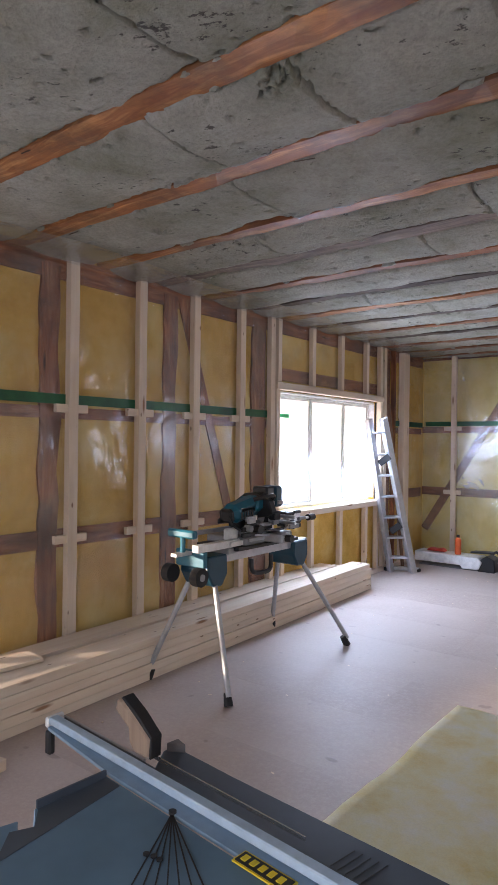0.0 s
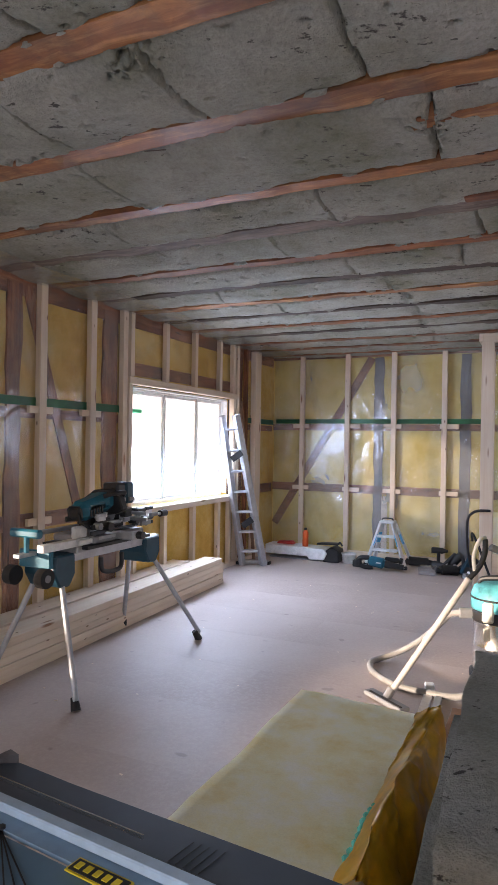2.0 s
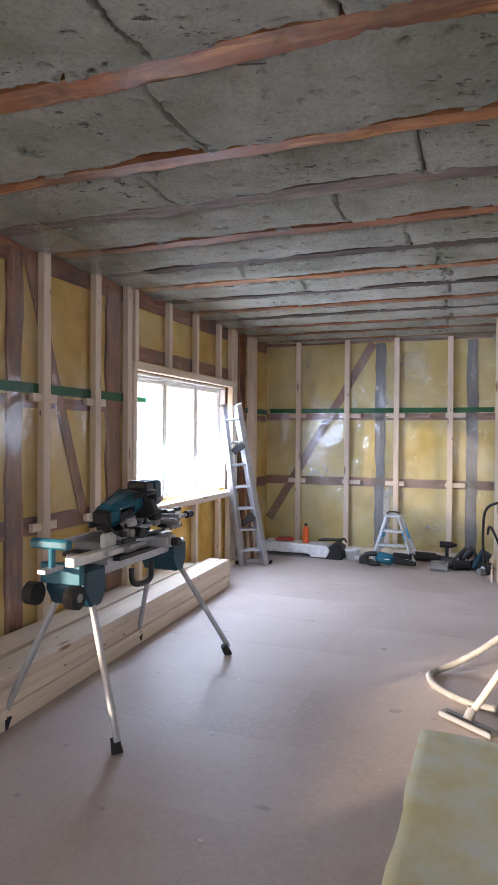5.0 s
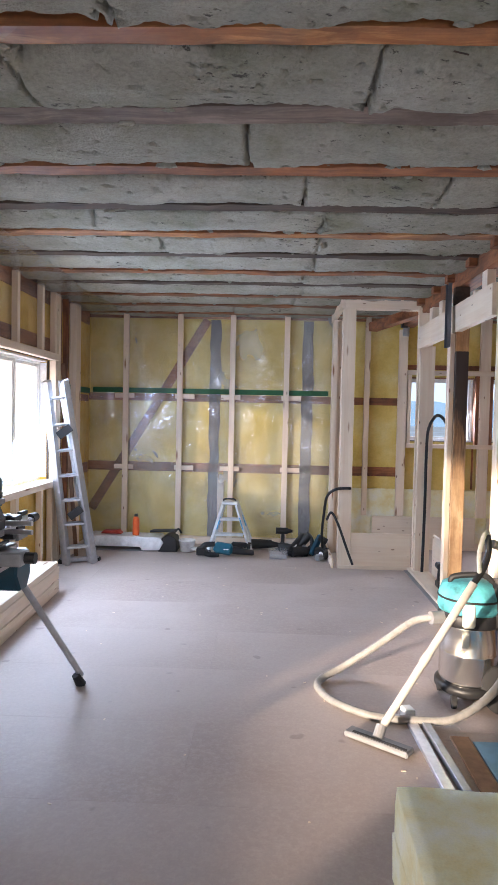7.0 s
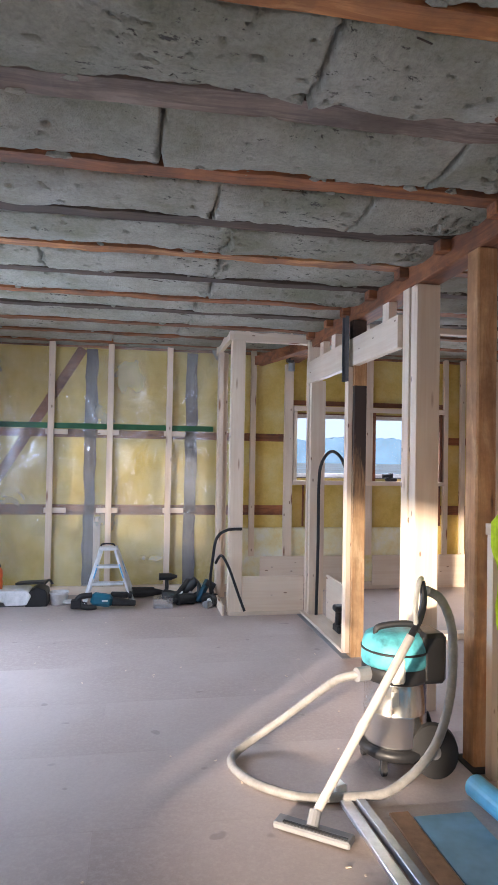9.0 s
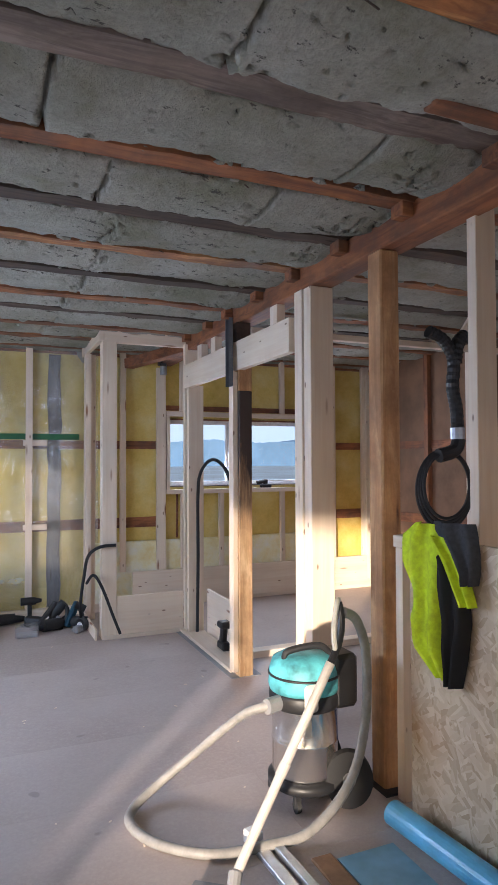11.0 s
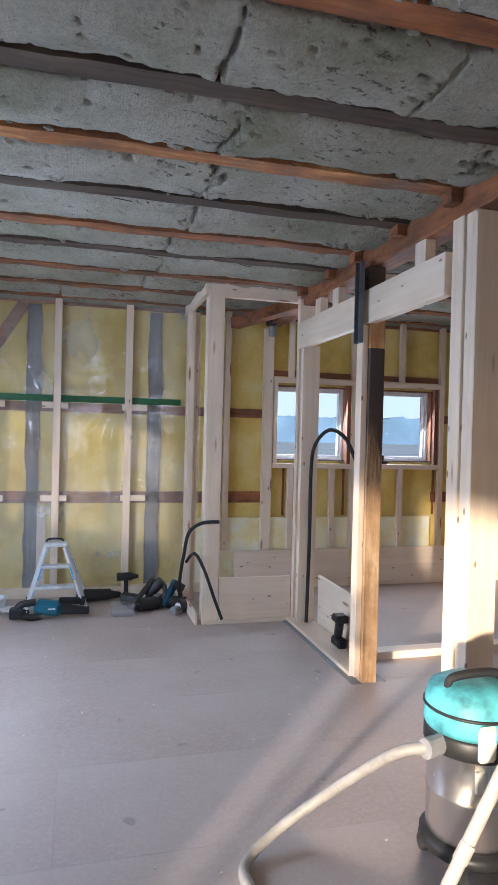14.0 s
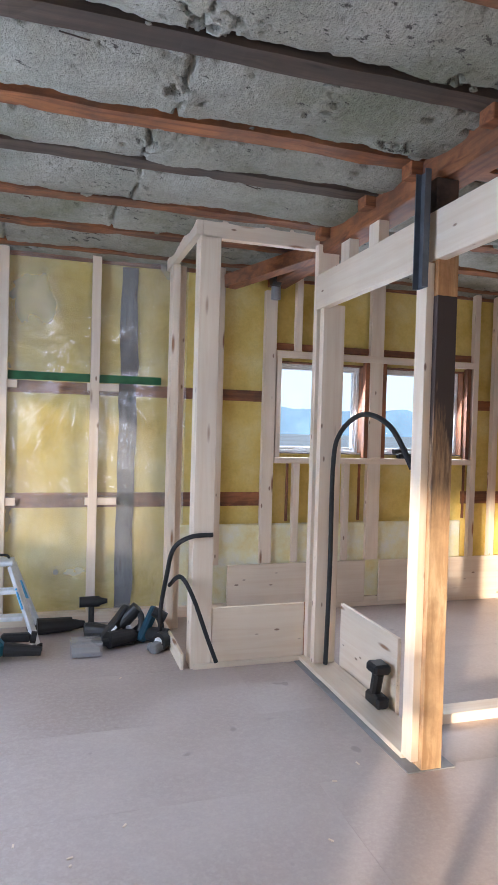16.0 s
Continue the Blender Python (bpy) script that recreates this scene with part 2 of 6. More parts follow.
def floor_material():
    m, t, b = mat("dusty_chipboard_floor")
    v = coords(t, (1, 1, 1))
    big = node(t, "TexNoise", {"Scale": 0.9, "Detail": 5.0, "Roughness": 0.6})
    chips = node(t, "TexVoronoi", {"Scale": 120.0})
    fine = node(t, "TexNoise", {"Scale": 45.0, "Detail": 5.0, "Roughness": 0.7})
    for n in (big, chips, fine):
        t.links.new(v, n.inputs["Vector"])
    col = ramp(t, big.outputs["Fac"], [(0.35, (0.44, 0.35, 0.31)), (0.65, (0.54, 0.45, 0.41))])
    cc = ramp(t, chips.outputs["Color"], [(0.2, (0.94, 0.94, 0.94)), (0.8, (1, 1, 1))])
    col = mixc(t, 0.8, col, cc, "MULTIPLY")
    dust = ramp(t, fine.outputs["Fac"], [(0.45, (0, 0, 0)), (0.7, (0.5, 0.5, 0.5))])
    col = mixc(t, dust, col, (0.58, 0.50, 0.45))
    spot = node(t, "TexNoise", {"Scale": 9.0, "Detail": 1.0})
    t.links.new(v, spot.inputs["Vector"])
    sf = ramp(t, spot.outputs["Fac"], [(0.74, (0, 0, 0)), (0.78, (0.5, 0.5, 0.5))])
    col = mixc(t, sf, col, (0.25, 0.20, 0.18))
    t.links.new(col, b.inputs["Base Color"])
    b.inputs["Roughness"].default_value = 0.55
    bump(t, b, fine.outputs["Fac"], 0.08, 0.002)
    return m


FLOORM = floor_material()


def osb_material():
    m, t, b = mat("osb_board")
    cols = []
    for spin, sc in (((0.55, 0, 0), (24, 11, 52)), ((-0.65, 0, 0), (24, 12, 58)), ((1.35, 0, 0), (24, 10, 46))):
        vor = node(t, "TexVoronoi", {"Scale": 1.0, "Randomness": 1.0})
        t.links.new(coords(t, sc, spin), vor.inputs["Vector"])
        cols.append(ramp(t, vor.outputs["Color"], [(0.1, (0.46, 0.33, 0.21)), (0.45, (0.60, 0.47, 0.33)), (0.85, (0.70, 0.58, 0.44))]))
    pick = node(t, "TexNoise", {"Scale": 14.0, "Detail": 2.0})
    t.links.new(coords(t, (1, 1, 1)), pick.inputs["Vector"])
    col = mixc(t, ramp(t, pick.outputs["Fac"], [(0.47, (0, 0, 0)), (0.50, (1, 1, 1))]), cols[0], cols[1])
    pick2 = node(t, "TexNoise", {"Scale": 17.0, "Detail": 2.0})
    t.links.new(coords(t, (1, 1, 1.1)), pick2.inputs["Vector"])
    col = mixc(t, ramp(t, pick2.outputs["Fac"], [(0.56, (0, 0, 0)), (0.59, (1, 1, 1))]), col, cols[2])
    n2 = node(t, "TexNoise", {"Scale": 1.6, "Detail": 3.0})
    t.links.new(coords(t, (1, 1, 1)), n2.inputs["Vector"])
    st = ramp(t, n2.outputs["Fac"], [(0.52, (0, 0, 0)), (0.64, (0.75, 0.75, 0.75))])
    col = mixc(t, st, col, (0.36, 0.17, 0.06))
    t.links.new(col, b.inputs["Base Color"])
    b.inputs["Roughness"].default_value = 0.55
    bump(t, b, vor.outputs["Distance"], 0.4, 0.003)
    return m


OSB = osb_material()


def film_material(name, tint=(1, 1, 1), clear=0.86, rough=0.12, crease=0.6, haze=0.0):
    m, t, b = mat(name)
    out = t.nodes["Material Output"]
    gl = node(t, "BsdfGlossy", {"Roughness": rough, "Color": (0.95, 0.97, 1, 1)})
    tr = node(t, "BsdfTransparent", {"Color": (*tint, 1)})
    n = node(t, "TexNoise", {"Scale": 2.2, "Detail": 4.0, "Roughness": 0.5, "Distortion": 0.7})
    t.links.new(coords(t, (1, 1, 0.7)), n.inputs["Vector"])
    bp = node(t, "Bump", {"Strength": crease, "Distance": 0.06})
    t.links.new(n.outputs["Fac"], bp.inputs["Height"])
    t.links.new(bp.outputs[0], gl.inputs["Normal"])
    df = node(t, "BsdfDiffuse", {"Color": (0.85, 0.88, 0.86, 1)})
    cl = ramp(t, n.outputs["Fac"], [(0.25, (0.0,) * 3), (0.50, (0.035 + haze * 0.6,) * 3), (0.85, (0.30 + haze,) * 3)])
    hz = node(t, "MixShader")
    t.links.new(cl, hz.inputs[0])
    t.links.new(tr.outputs[0], hz.inputs[1])
    t.links.new(df.outputs[0], hz.inputs[2])
    mx = node(t, "MixShader", {0: 1 - clear})
    t.links.new(hz.outputs[0], mx.inputs[1])
    t.links.new(gl.outputs[0], mx.inputs[2])
    t.links.new(mx.outputs[0], out.inputs[0])
    return m


FILM = film_material("clear_vapour_film", (0.97, 0.98, 1.0), 0.925, 0.20, 1.0)
FILMN = film_material("hazy_vapour_film", (0.95, 0.97, 1.0), 0.90, 0.18, 1.0, 0.16)


def pane_material(name, milky):
    m, t, b = mat(name)
    out = t.nodes["Material Output"]
    tr = node(t, "BsdfTransparent", {"Color": (0.98, 0.99, 1, 1)})
    gl = node(t, "BsdfGlossy", {"Roughness": 0.03, "Color": (1, 1, 1, 1)})
    lw = node(t, "LayerWeight", {"Blend": 0.15})
    mx = node(t, "MixShader")
    t.links.new(lw.outputs["Fresnel"], mx.inputs[0])
    t.links.new(tr.outputs[0], mx.inputs[1])
    t.links.new(gl.outputs[0], mx.inputs[2])
    last = mx
    if milky:
        tl = node(t, "BsdfTranslucent", {"Color": (0.95, 0.97, 1, 1)})
        m2 = node(t, "MixShader", {0: milky})
        t.links.new(mx.outputs[0], m2.inputs[1])
        t.links.new(tl.outputs[0], m2.inputs[2])
        last = m2
    t.links.new(last.outputs[0], out.inputs[0])
    return m


GLASS = pane_material("window_glass", 0)
MILKY = pane_material("film_covered_glass", 0.62)


def backing(name, col):
    return simple(name, col, 0.9, 0, 0.15, 3)


BOARDB = backing("brown_fibreboard", (0.22, 0.12, 0.07))
OUTER = backing("exterior_cladding", (0.30, 0.12, 0.08))
# sky sheen on the ground and haze over the hills are put into these blues
GROUNDM = simple("sky_tinted_ground", (0.50, 0.64, 0.80), 0.9, 0, 0.1, 0.05)
HILLM = simple("haze_blue_hills", (0.11, 0.22, 0.40), 0.95, 0, 0.15, 0.02)

# ---- building helpers ----
ORI = {}


def thing(name, label, category, loc=(0, 0, 0), group=""):
    ob = new(name)
    ob.empty_display_size = 0.1
    ob.location = loc
    ORI[ob] = Vector(loc)
    return tagged(ob, label, category, group)


def mesh_of(bm, name):
    me = bpy.data.meshes.new(name)
    bm.to_mesh(me)
    bm.free()
    return me


def part(name, bm, material, parent=None, label="", kind="", smooth=False):
    me = mesh_of(bm, name)
    me.materials.append(material)
    if smooth:
        for p in me.polygons:
            p.use_smooth = True
    ob = new(name, me)
    if parent is not None:
        ob.parent = parent
        ob.location = -ORI.get(parent, Vector())
    ORI[ob] = Vector()
    return tagged(ob, label, kind=kind)


def box(x0, x1, y0, y1, z0, z1, bev=0.0, bm=None):
    bm2 = bmesh.new()
    bmesh.ops.create_cube(bm2, size=1.0)
    for v in bm2.verts:
        v.co = Vector((x0 + (v.co.x + 0.5) * (x1 - x0), y0 + (v.co.y + 0.5) * (y1 - y0), z0 + (v.co.z + 0.5) * (z1 - z0)))
    if bev:
        bmesh.ops.bevel(bm2, geom=bm2.edges[:], offset=bev, segments=1, affect="EDGES")
    return join(bm, bm2)


def join(bm, other):
    if bm is None:
        return other
    me = bpy.data.meshes.new("tmp")
    other.to_mesh(me)
    other.free()
    bm.from_mesh(me)
    bpy.data.meshes.remove(me)
    return bm


def bar(p, q, w, d, bev=0.0, bm=None, up=(0, 0, 1)):
    """A bar of section w by d from p to q."""
    p, q = Vector(p), Vector(q)
    z = (q - p).normalized()
    u = Vector(up)
    if abs(z.dot(u)) > 0.97:
        u = Vector((0, 1, 0))
    x = u.cross(z).normalized()
    y = z.cross(x)
    bm2 = box(-w / 2, w / 2, -d / 2, d / 2, 0, (q - p).length, bev)
    m = Matrix((x, y, z)).transposed().to_4x4()
    m.translation = p
    bmesh.ops.transform(bm2, matrix=m, verts=bm2.verts[:])
    return join(bm, bm2)


def rod(p, q, r, r2=None, seg=12, bm=None):
    p, q = Vector(p), Vector(q)
    bm2 = bmesh.new()
    bmesh.ops.create_cone(bm2, cap_ends=True, segments=seg, radius1=r, radius2=r if r2 is None else r2, depth=(q - p).length)
    m = (q - p).to_track_quat("Z", "Y").to_matrix().to_4x4()
    m.translation = (p + q) / 2
    bmesh.ops.transform(bm2, matrix=m, verts=bm2.verts[:])
    return join(bm, bm2)


def lathe(c, prof, seg=28, bm=None, squash=(1, 1)):
    """A turned body: prof is rows of (radius, height)."""
    b = bm or bmesh.new()
    rings = []
    for r, h in prof:
        rings.append([b.verts.new((c[0] + squash[0] * r * math.cos(a * 2 * math.pi / seg), c[1] + squash[1] * r * math.sin(a * 2 * math.pi / seg), c[2] + h)) for a in range(seg)])
    for r0, r1 in zip(rings, rings[1:]):
        for i in range(seg):
            b.faces.new((r0[i], r0[(i + 1) % seg], r1[(i + 1) % seg], r1[i]))
    b.faces.new(list(reversed(rings[0])))
    b.faces.new(rings[-1])
    return b


def tube(pts, r, seg=10, steps=8, bm=None, ribs=0.0):
    """A round tube through points."""
    P = [Vector(p) for p in pts]
    path = []
    for i in range(len(P) - 1):
        a, b, c, d = P[max(i - 1, 0)], P[i], P[i + 1], P[min(i + 2, len(P) - 1)]
        for k in range(steps):
            u = k / steps
            path.append(0.5 * ((2 * b) + (c - a) * u + (2 * a - 5 * b + 4 * c - d) * u * u + (3 * b - a - 3 * c + d) * u ** 3))
    path.append(P[-1])
    bm = bm or bmesh.new()
    rings = []
    nrm = None
    for i, p in enumerate(path):
        tg = (path[min(i + 1, len(path) - 1)] - path[max(i - 1, 0)]).normalized()
        if nrm is None:
            nrm = tg.cross(Vector((0.3, 0.2, 1))).normalized()
        nrm = (nrm - tg * nrm.dot(tg)).normalized()
        bi = tg.cross(nrm)
        rr = r * (1 + (ribs if i % 2 else -ribs))
        rings.append([bm.verts.new(p + rr * (math.cos(a * 2 * math.pi / seg) * nrm + math.sin(a * 2 * math.pi / seg) * bi)) for a in range(seg)])
    for r0, r1 in zip(rings, rings[1:]):
        for i in range(seg):
            bm.faces.new((r0[i], r0[(i + 1) % seg], r1[(i + 1) % seg], r1[i]))
    bm.faces.new(list(reversed(rings[0])))
    bm.faces.new(rings[-1])
    return bm


def prism(poly, axis, a0, a1, bev=0.0, bm=None):
    """A flat outline pushed along an axis: poly in the two other axes, in order."""
    b = bmesh.new()

    def at(p, a):
        c = list(p)
        c.insert(axis, a)
        return b.verts.new(c)
    lo, hi = [at(p, a0) for p in poly], [at(p, a1) for p in poly]
    b.faces.new(lo)
    b.faces.new(list(reversed(hi)))
    n = len(poly)
    for i in range(n):
        b.faces.new((lo[i], hi[i], hi[(i + 1) % n], lo[(i + 1) % n]))
    bmesh.ops.recalc_face_normals(b, faces=b.faces[:])
    if bev:
        bmesh.ops.bevel(b, geom=b.edges[:], offset=bev, segments=1, affect="EDGES")
    return join(bm, b)


def wall_slab(axis, c0, c1, a0, a1, z0, z1, holes):
    """A wall from c0 to c1 thick, from a0 to a1 long, with real holes (a, a, z, z)."""
    bm = bmesh.new()
    As = sorted({a0, a1, *[v for h in holes for v in h[:2]]})
    Zs = sorted({z0, z1, *[v for h in holes for v in h[2:]]})
    for i in range(len(As) - 1):
        for k in range(len(Zs) - 1):
            am, zm = (As[i] + As[i + 1]) / 2, (Zs[k] + Zs[k + 1]) / 2
            if any(h[0] < am < h[1] and h[2] < zm < h[3] for h in holes):
                continue
            if axis == 0:
                box(c0, c1, As[i], As[i + 1], Zs[k], Zs[k + 1], 0, bm)
            else:
                box(As[i], As[i + 1], c0, c1, Zs[k], Zs[k + 1], 0, bm)
    bmesh.ops.remove_doubles(bm, verts=bm.verts[:], dist=0.0005)
    seen = {}
    for f in list(bm.faces):
        key = tuple(sorted(v.index for v in f.verts))
        seen.setdefault(key, []).append(f)
    dead = [f for fs in seen.values() if len(fs) > 1 for f in fs]
    if dead:
        bmesh.ops.delete(bm, geom=dead, context="FACES")
    return bm


# ---- structure ----
XW, YN, XE, YS, ZC = -2.43, 9.58, 3.42, 0.60, 2.50
IW, IN_ = -2.50, 9.66
WIN_W = (6.43, 8.33, 0.80, 1.86)
WIN_S = (1.80, 3.62, 0.22, 1.68)
WIN_N1, WIN_N2 = (0.98, 1.70, 1.17, 1.86), (1.84, 2.60, 1.17, 1.86)

floor = tagged(part("floor", box(XW - 0.4, XE + 0.3, YS - 0.3, YN + 0.35, -0.2, -0.022), CARD), "bare dusty pinkish-brown chipboard subfloor", "floor", kind="structure")
FLOOR_TOP = 0.0
tagged(part("ground", box(-900, 900, -900, 900, -3.4, -3.2), GROUNDM), "pale ground outside, coloured like sky-lit water", "ground", kind="structure")


def hills():
    bm = bmesh.new()
    n = 420
    lo, hi = [], []
    for i in range(n):
        x = -500 + 1000 * i / (n - 1)
        h = 18 + 6 * noise.noise(Vector((x * 0.012, 3, 0))) + 2.5 * noise.noise(Vector((x * 0.07, 1, 0))) + 1.3 * noise.noise(Vector((x * 0.4, 8, 0)))
        lo.append((bm.verts.new((x, 500, -3.2)), bm.verts.new((x, 560, -3.2))))
        hi.append((bm.verts.new((x, 500.5, h)), bm.verts.new((x, 545, h - 1))))
    for i in range(n - 1):
        bm.faces.new((lo[i][0], lo[i + 1][0], hi[i + 1][0], hi[i][0]))
        bm.faces.new((hi[i][0], hi[i + 1][0], hi[i + 1][1], hi[i][1]))
        bm.faces.new((hi[i][1], hi[i + 1][1], lo[i + 1][1], lo[i][1]))
    return bm


tagged(part("backdrop", hills(), HILLM), "low wooded hills far off, haze blue in their colour", "backdrop", kind="structure")



def glow(name, col, power):
    m, t, b = mat(name)
    e = node(t, "Emission", {"Color": (*col, 1), "Strength": power})
    t.links.new(e.outputs[0], t.nodes["Material Output"].inputs[0])
    return m


tagged(part("backdrop", box(-900, 900, 880, 884, -3.2, 260), glow("pale_sky", (0.66, 0.83, 1.0), 0.62)), "pale evening sky behind the hills", "backdrop", kind="structure")
# glowing sheet added outside so the west panes come out white
tagged(part("backdrop", box(-62, -61, -40, 260, -3.2, 9.0), glow("bright_mist", (0.80, 0.90, 1.0), 1.8)), "added glowing sheet that whitens the wide window", "backdrop", kind="structure")

wall_north = tagged(part("wall_north", wall_slab(1, IN_, IN_ + 0.16, XW - 0.3, XE + 0.2, 0, 2.75, [WIN_N1, WIN_N2]), YELLOW), "open timber wall filled with yellow insulation behind film", "wall", kind="structure")
wall_west = tagged(part("wall_west", wall_slab(0, IW - 0.16, IW, YS, IN_, 0, 2.75, [WIN_W, WIN_S]), WESTWOOL), "open timber wall filled with yellow insulation behind film", "wall", kind="structure")
# the opening in the south wall is out of view, made for the fill lamp
wall_south = tagged(part("wall_south", wall_slab(1, YS - 0.16, YS, IW - 0.16, XE + 0.2, 0, 2.75, [(-1.1, 1.5, 0.7, 2.0)]), YELLOW), "plain insulated closing wall", "wall", kind="structure")
# the opening in the east wall is likewise unseen and made for its fill
wall_east = tagged(part("wall_east", wall_slab(0, XE, XE + 0.16, YS, IN_, 0, 2.75, [(4.4, 5.6, 0.8, 1.9)]), BOARDB), "brown fibreboard wall with bare studs", "wall", kind="structure")
tagged(part("facade", wall_slab(1, IN_ + 0.16, IN_ + 0.20, IW - 0.20, XE + 0.2, -3.2, 3.0, [WIN_N1, WIN_N2]), OUTER, wall_north), "")
tagged(part("facade", wall_slab(0, IW - 0.20, IW - 0.16, YS - 0.2, IN_ + 0.16, -3.2, 3.0, [WIN_W, WIN_S]), OUTER, wall_west), "")

JOISTS = [0.95, 1.50, 2.10, 2.72, 3.35, 3.92, 4.54, 5.03, 5.55, 6.05, 6.55, 7.04, 7.56, 7.97, 8.50, 9.02, 9.50]
SEAMS = {0: [0.3], 1: [-0.7], 2: [0.1], 3: [-0.5, 0.8], 4: [-0.295, 0.262, -0.85], 5: [0.388, -0.95, -2.0], 6: [-1.33, -0.18], 7: [-0.60, 0.45],
         8: [-0.35, 0.30], 9: [-0.23, -1.5], 10: [-0.22, -1.2], 11: [-0.20], 12: [-0.26], 13: [-0.25], 14: [-0.3], 15: [-0.9]}
# places where the batts are torn: x, y, radius
TEARS = [(-1.15, 3.86, 0.10), (-0.98, 3.88, 0.06), (-0.35, 3.45, 0.09), (-0.18, 6.97, 0.12), (-0.22, 7.30, 0.06), (-0.20, 6.72, 0.05), (0.40, 4.14, 0.07),
         (-0.17, 4.95, 0.06), (0.62, 6.95, 0.09), (0.68, 7.42, 0.10), (0.55, 6.5, 0.08), (-0.95, 4.47, 0.06), (0.72, 5.85, 0.11), (0.30, 7.22, 0.05),
         (0.74, 6.25, 0.08), (-0.25, 7.72, 0.05), (0.05, 5.50, 0.05), (-1.6, 4.2, 0.06), (0.70, 5.3, 0.08), (-0.85, 6.9, 0.04)]


def ceiling_mesh():
    x0, x1, y0, y1 = IW - 0.1, XE + 0.1, YS - 0.1, IN_ + 0.05
    nx, ny = 600, 860
    xs, ys = np.linspace(x0, x1, nx), np.linspace(y0, y1, ny)
    verts = []
    edge = {}
    for j in JOISTS:
        for x in xs:
            for side in (-1, 1):
                q = Vector((x * 2.3, j * 3.1, side * 4))
                edge[j, x, side] = (0.050 if j < 5.5 else 0.054) + 0.038 * noise.noise(q) + 0.026 * noise.noise(q * 3.1) + 0.014 * noise.noise(q * 8.7) + 0.008 * noise.noise(q * 21)
    for y in ys:
        j = min(JOISTS, key=lambda v: abs(v - y))
        bay = sum(1 for v in JOISTS if v < y) - 1
        seams = SEAMS.get(bay, [])
        tears = [q for q in TEARS if abs(y - q[1]) < q[2] * 1.4]
        side = 1 if y > j else -1
        mid = (JOISTS[bay] + JOISTS[bay + 1]) / 2 if 0 <= bay < len(JOISTS) - 1 else y
        for x in xs:
            gap = abs(y - j) - edge[j, x, side]
            z = ZC + 0.11 if gap < 0 else ZC - 0.010 + 0.016 * noise.noise(Vector((bay * 5.3, sum(v < x for v in seams) * 3.7, 2))) - 0.022 * min(1, gap / 0.16) + 0.02 * math.exp(-gap / 0.012)
            z += 0.014 * noise.noise(Vector((x * 1.7, y * 1.9, 1))) + 0.003 * noise.noise(Vector((x * 14, y * 14, 4)))
            pit = noise.noise(Vector((x * 17 + y * 5, y * 31 - x * 8, 7))) + 0.35 * noise.noise(Vector((x * 55, y * 60, 2)))
            near = math.exp(-max(gap, 0) / 0.04) * 0.13 + (0.10 if 0.62 < x < 1.05 else 0)
            if pit > 0.57 - near:
                z += 0.25 * (pit - 0.57 + near)
            for s in seams:
                ds = x - s - 0.02 * noise.noise(Vector((y * 6, s * 9, 0))) - 0.008 * noise.noise(Vector((y * 25, s, 0))) - (0.2 * noise.noise(Vector((s * 5, bay * 3.3, 1)))) * (y - mid)
                if gap > 0 and abs(ds) < (0.006 if bay < 8 else 0.004) + 0.016 * max(0, noise.noise(Vector((y * 12, s * 7, 2)))):
                    z += 0.04
                elif 0 < ds < 0.5:
                    z -= 0.007 * (1 - ds / 0.5)
            for tx, ty, tr in tears:
                d = math.hypot(x - tx, y - ty) / tr
                if d < 1.4:
                    q = noise.noise(Vector((x * 26, y * 30, 5))) + 0.5 * noise.noise(Vector((x * 70, y * 70, 1)))
                    z += 0.055 if q > -0.15 + 0.55 * d else (-0.014 * (1.4 - d) if gap > 0 else 0)
            verts.append((x, y, z))
    faces = [(j * nx + i, (j + 1) * nx + i, (j + 1) * nx + i + 1, j * nx + i + 1) for j in range(ny - 1) for i in range(nx - 1)]
    n0 = len(verts)
    verts += [(x0, y0, 2.72), (x1, y0, 2.72), (x1, y1, 2.72), (x0, y1, 2.72)]
    faces.append((n0, n0 + 1, n0 + 2, n0 + 3))
    me = bpy.data.meshes.new("ceiling")
    me.from_pydata(verts, [], faces)
    me.materials.append(GREYWOOL)
    for p in me.polygons:
        p.use_smooth = True
    return me


tagged(new("ceiling", ceiling_mesh()), "grey stone wool batts sagging between rough joists", "ceiling", kind="structure")
tagged(part("roof", box(IW - 0.6, XE + 0.6, YS - 0.6, IN_ + 0.6, 2.78, 2.86), OUTER), "plain deck above the joists", "roof", kind="structure")

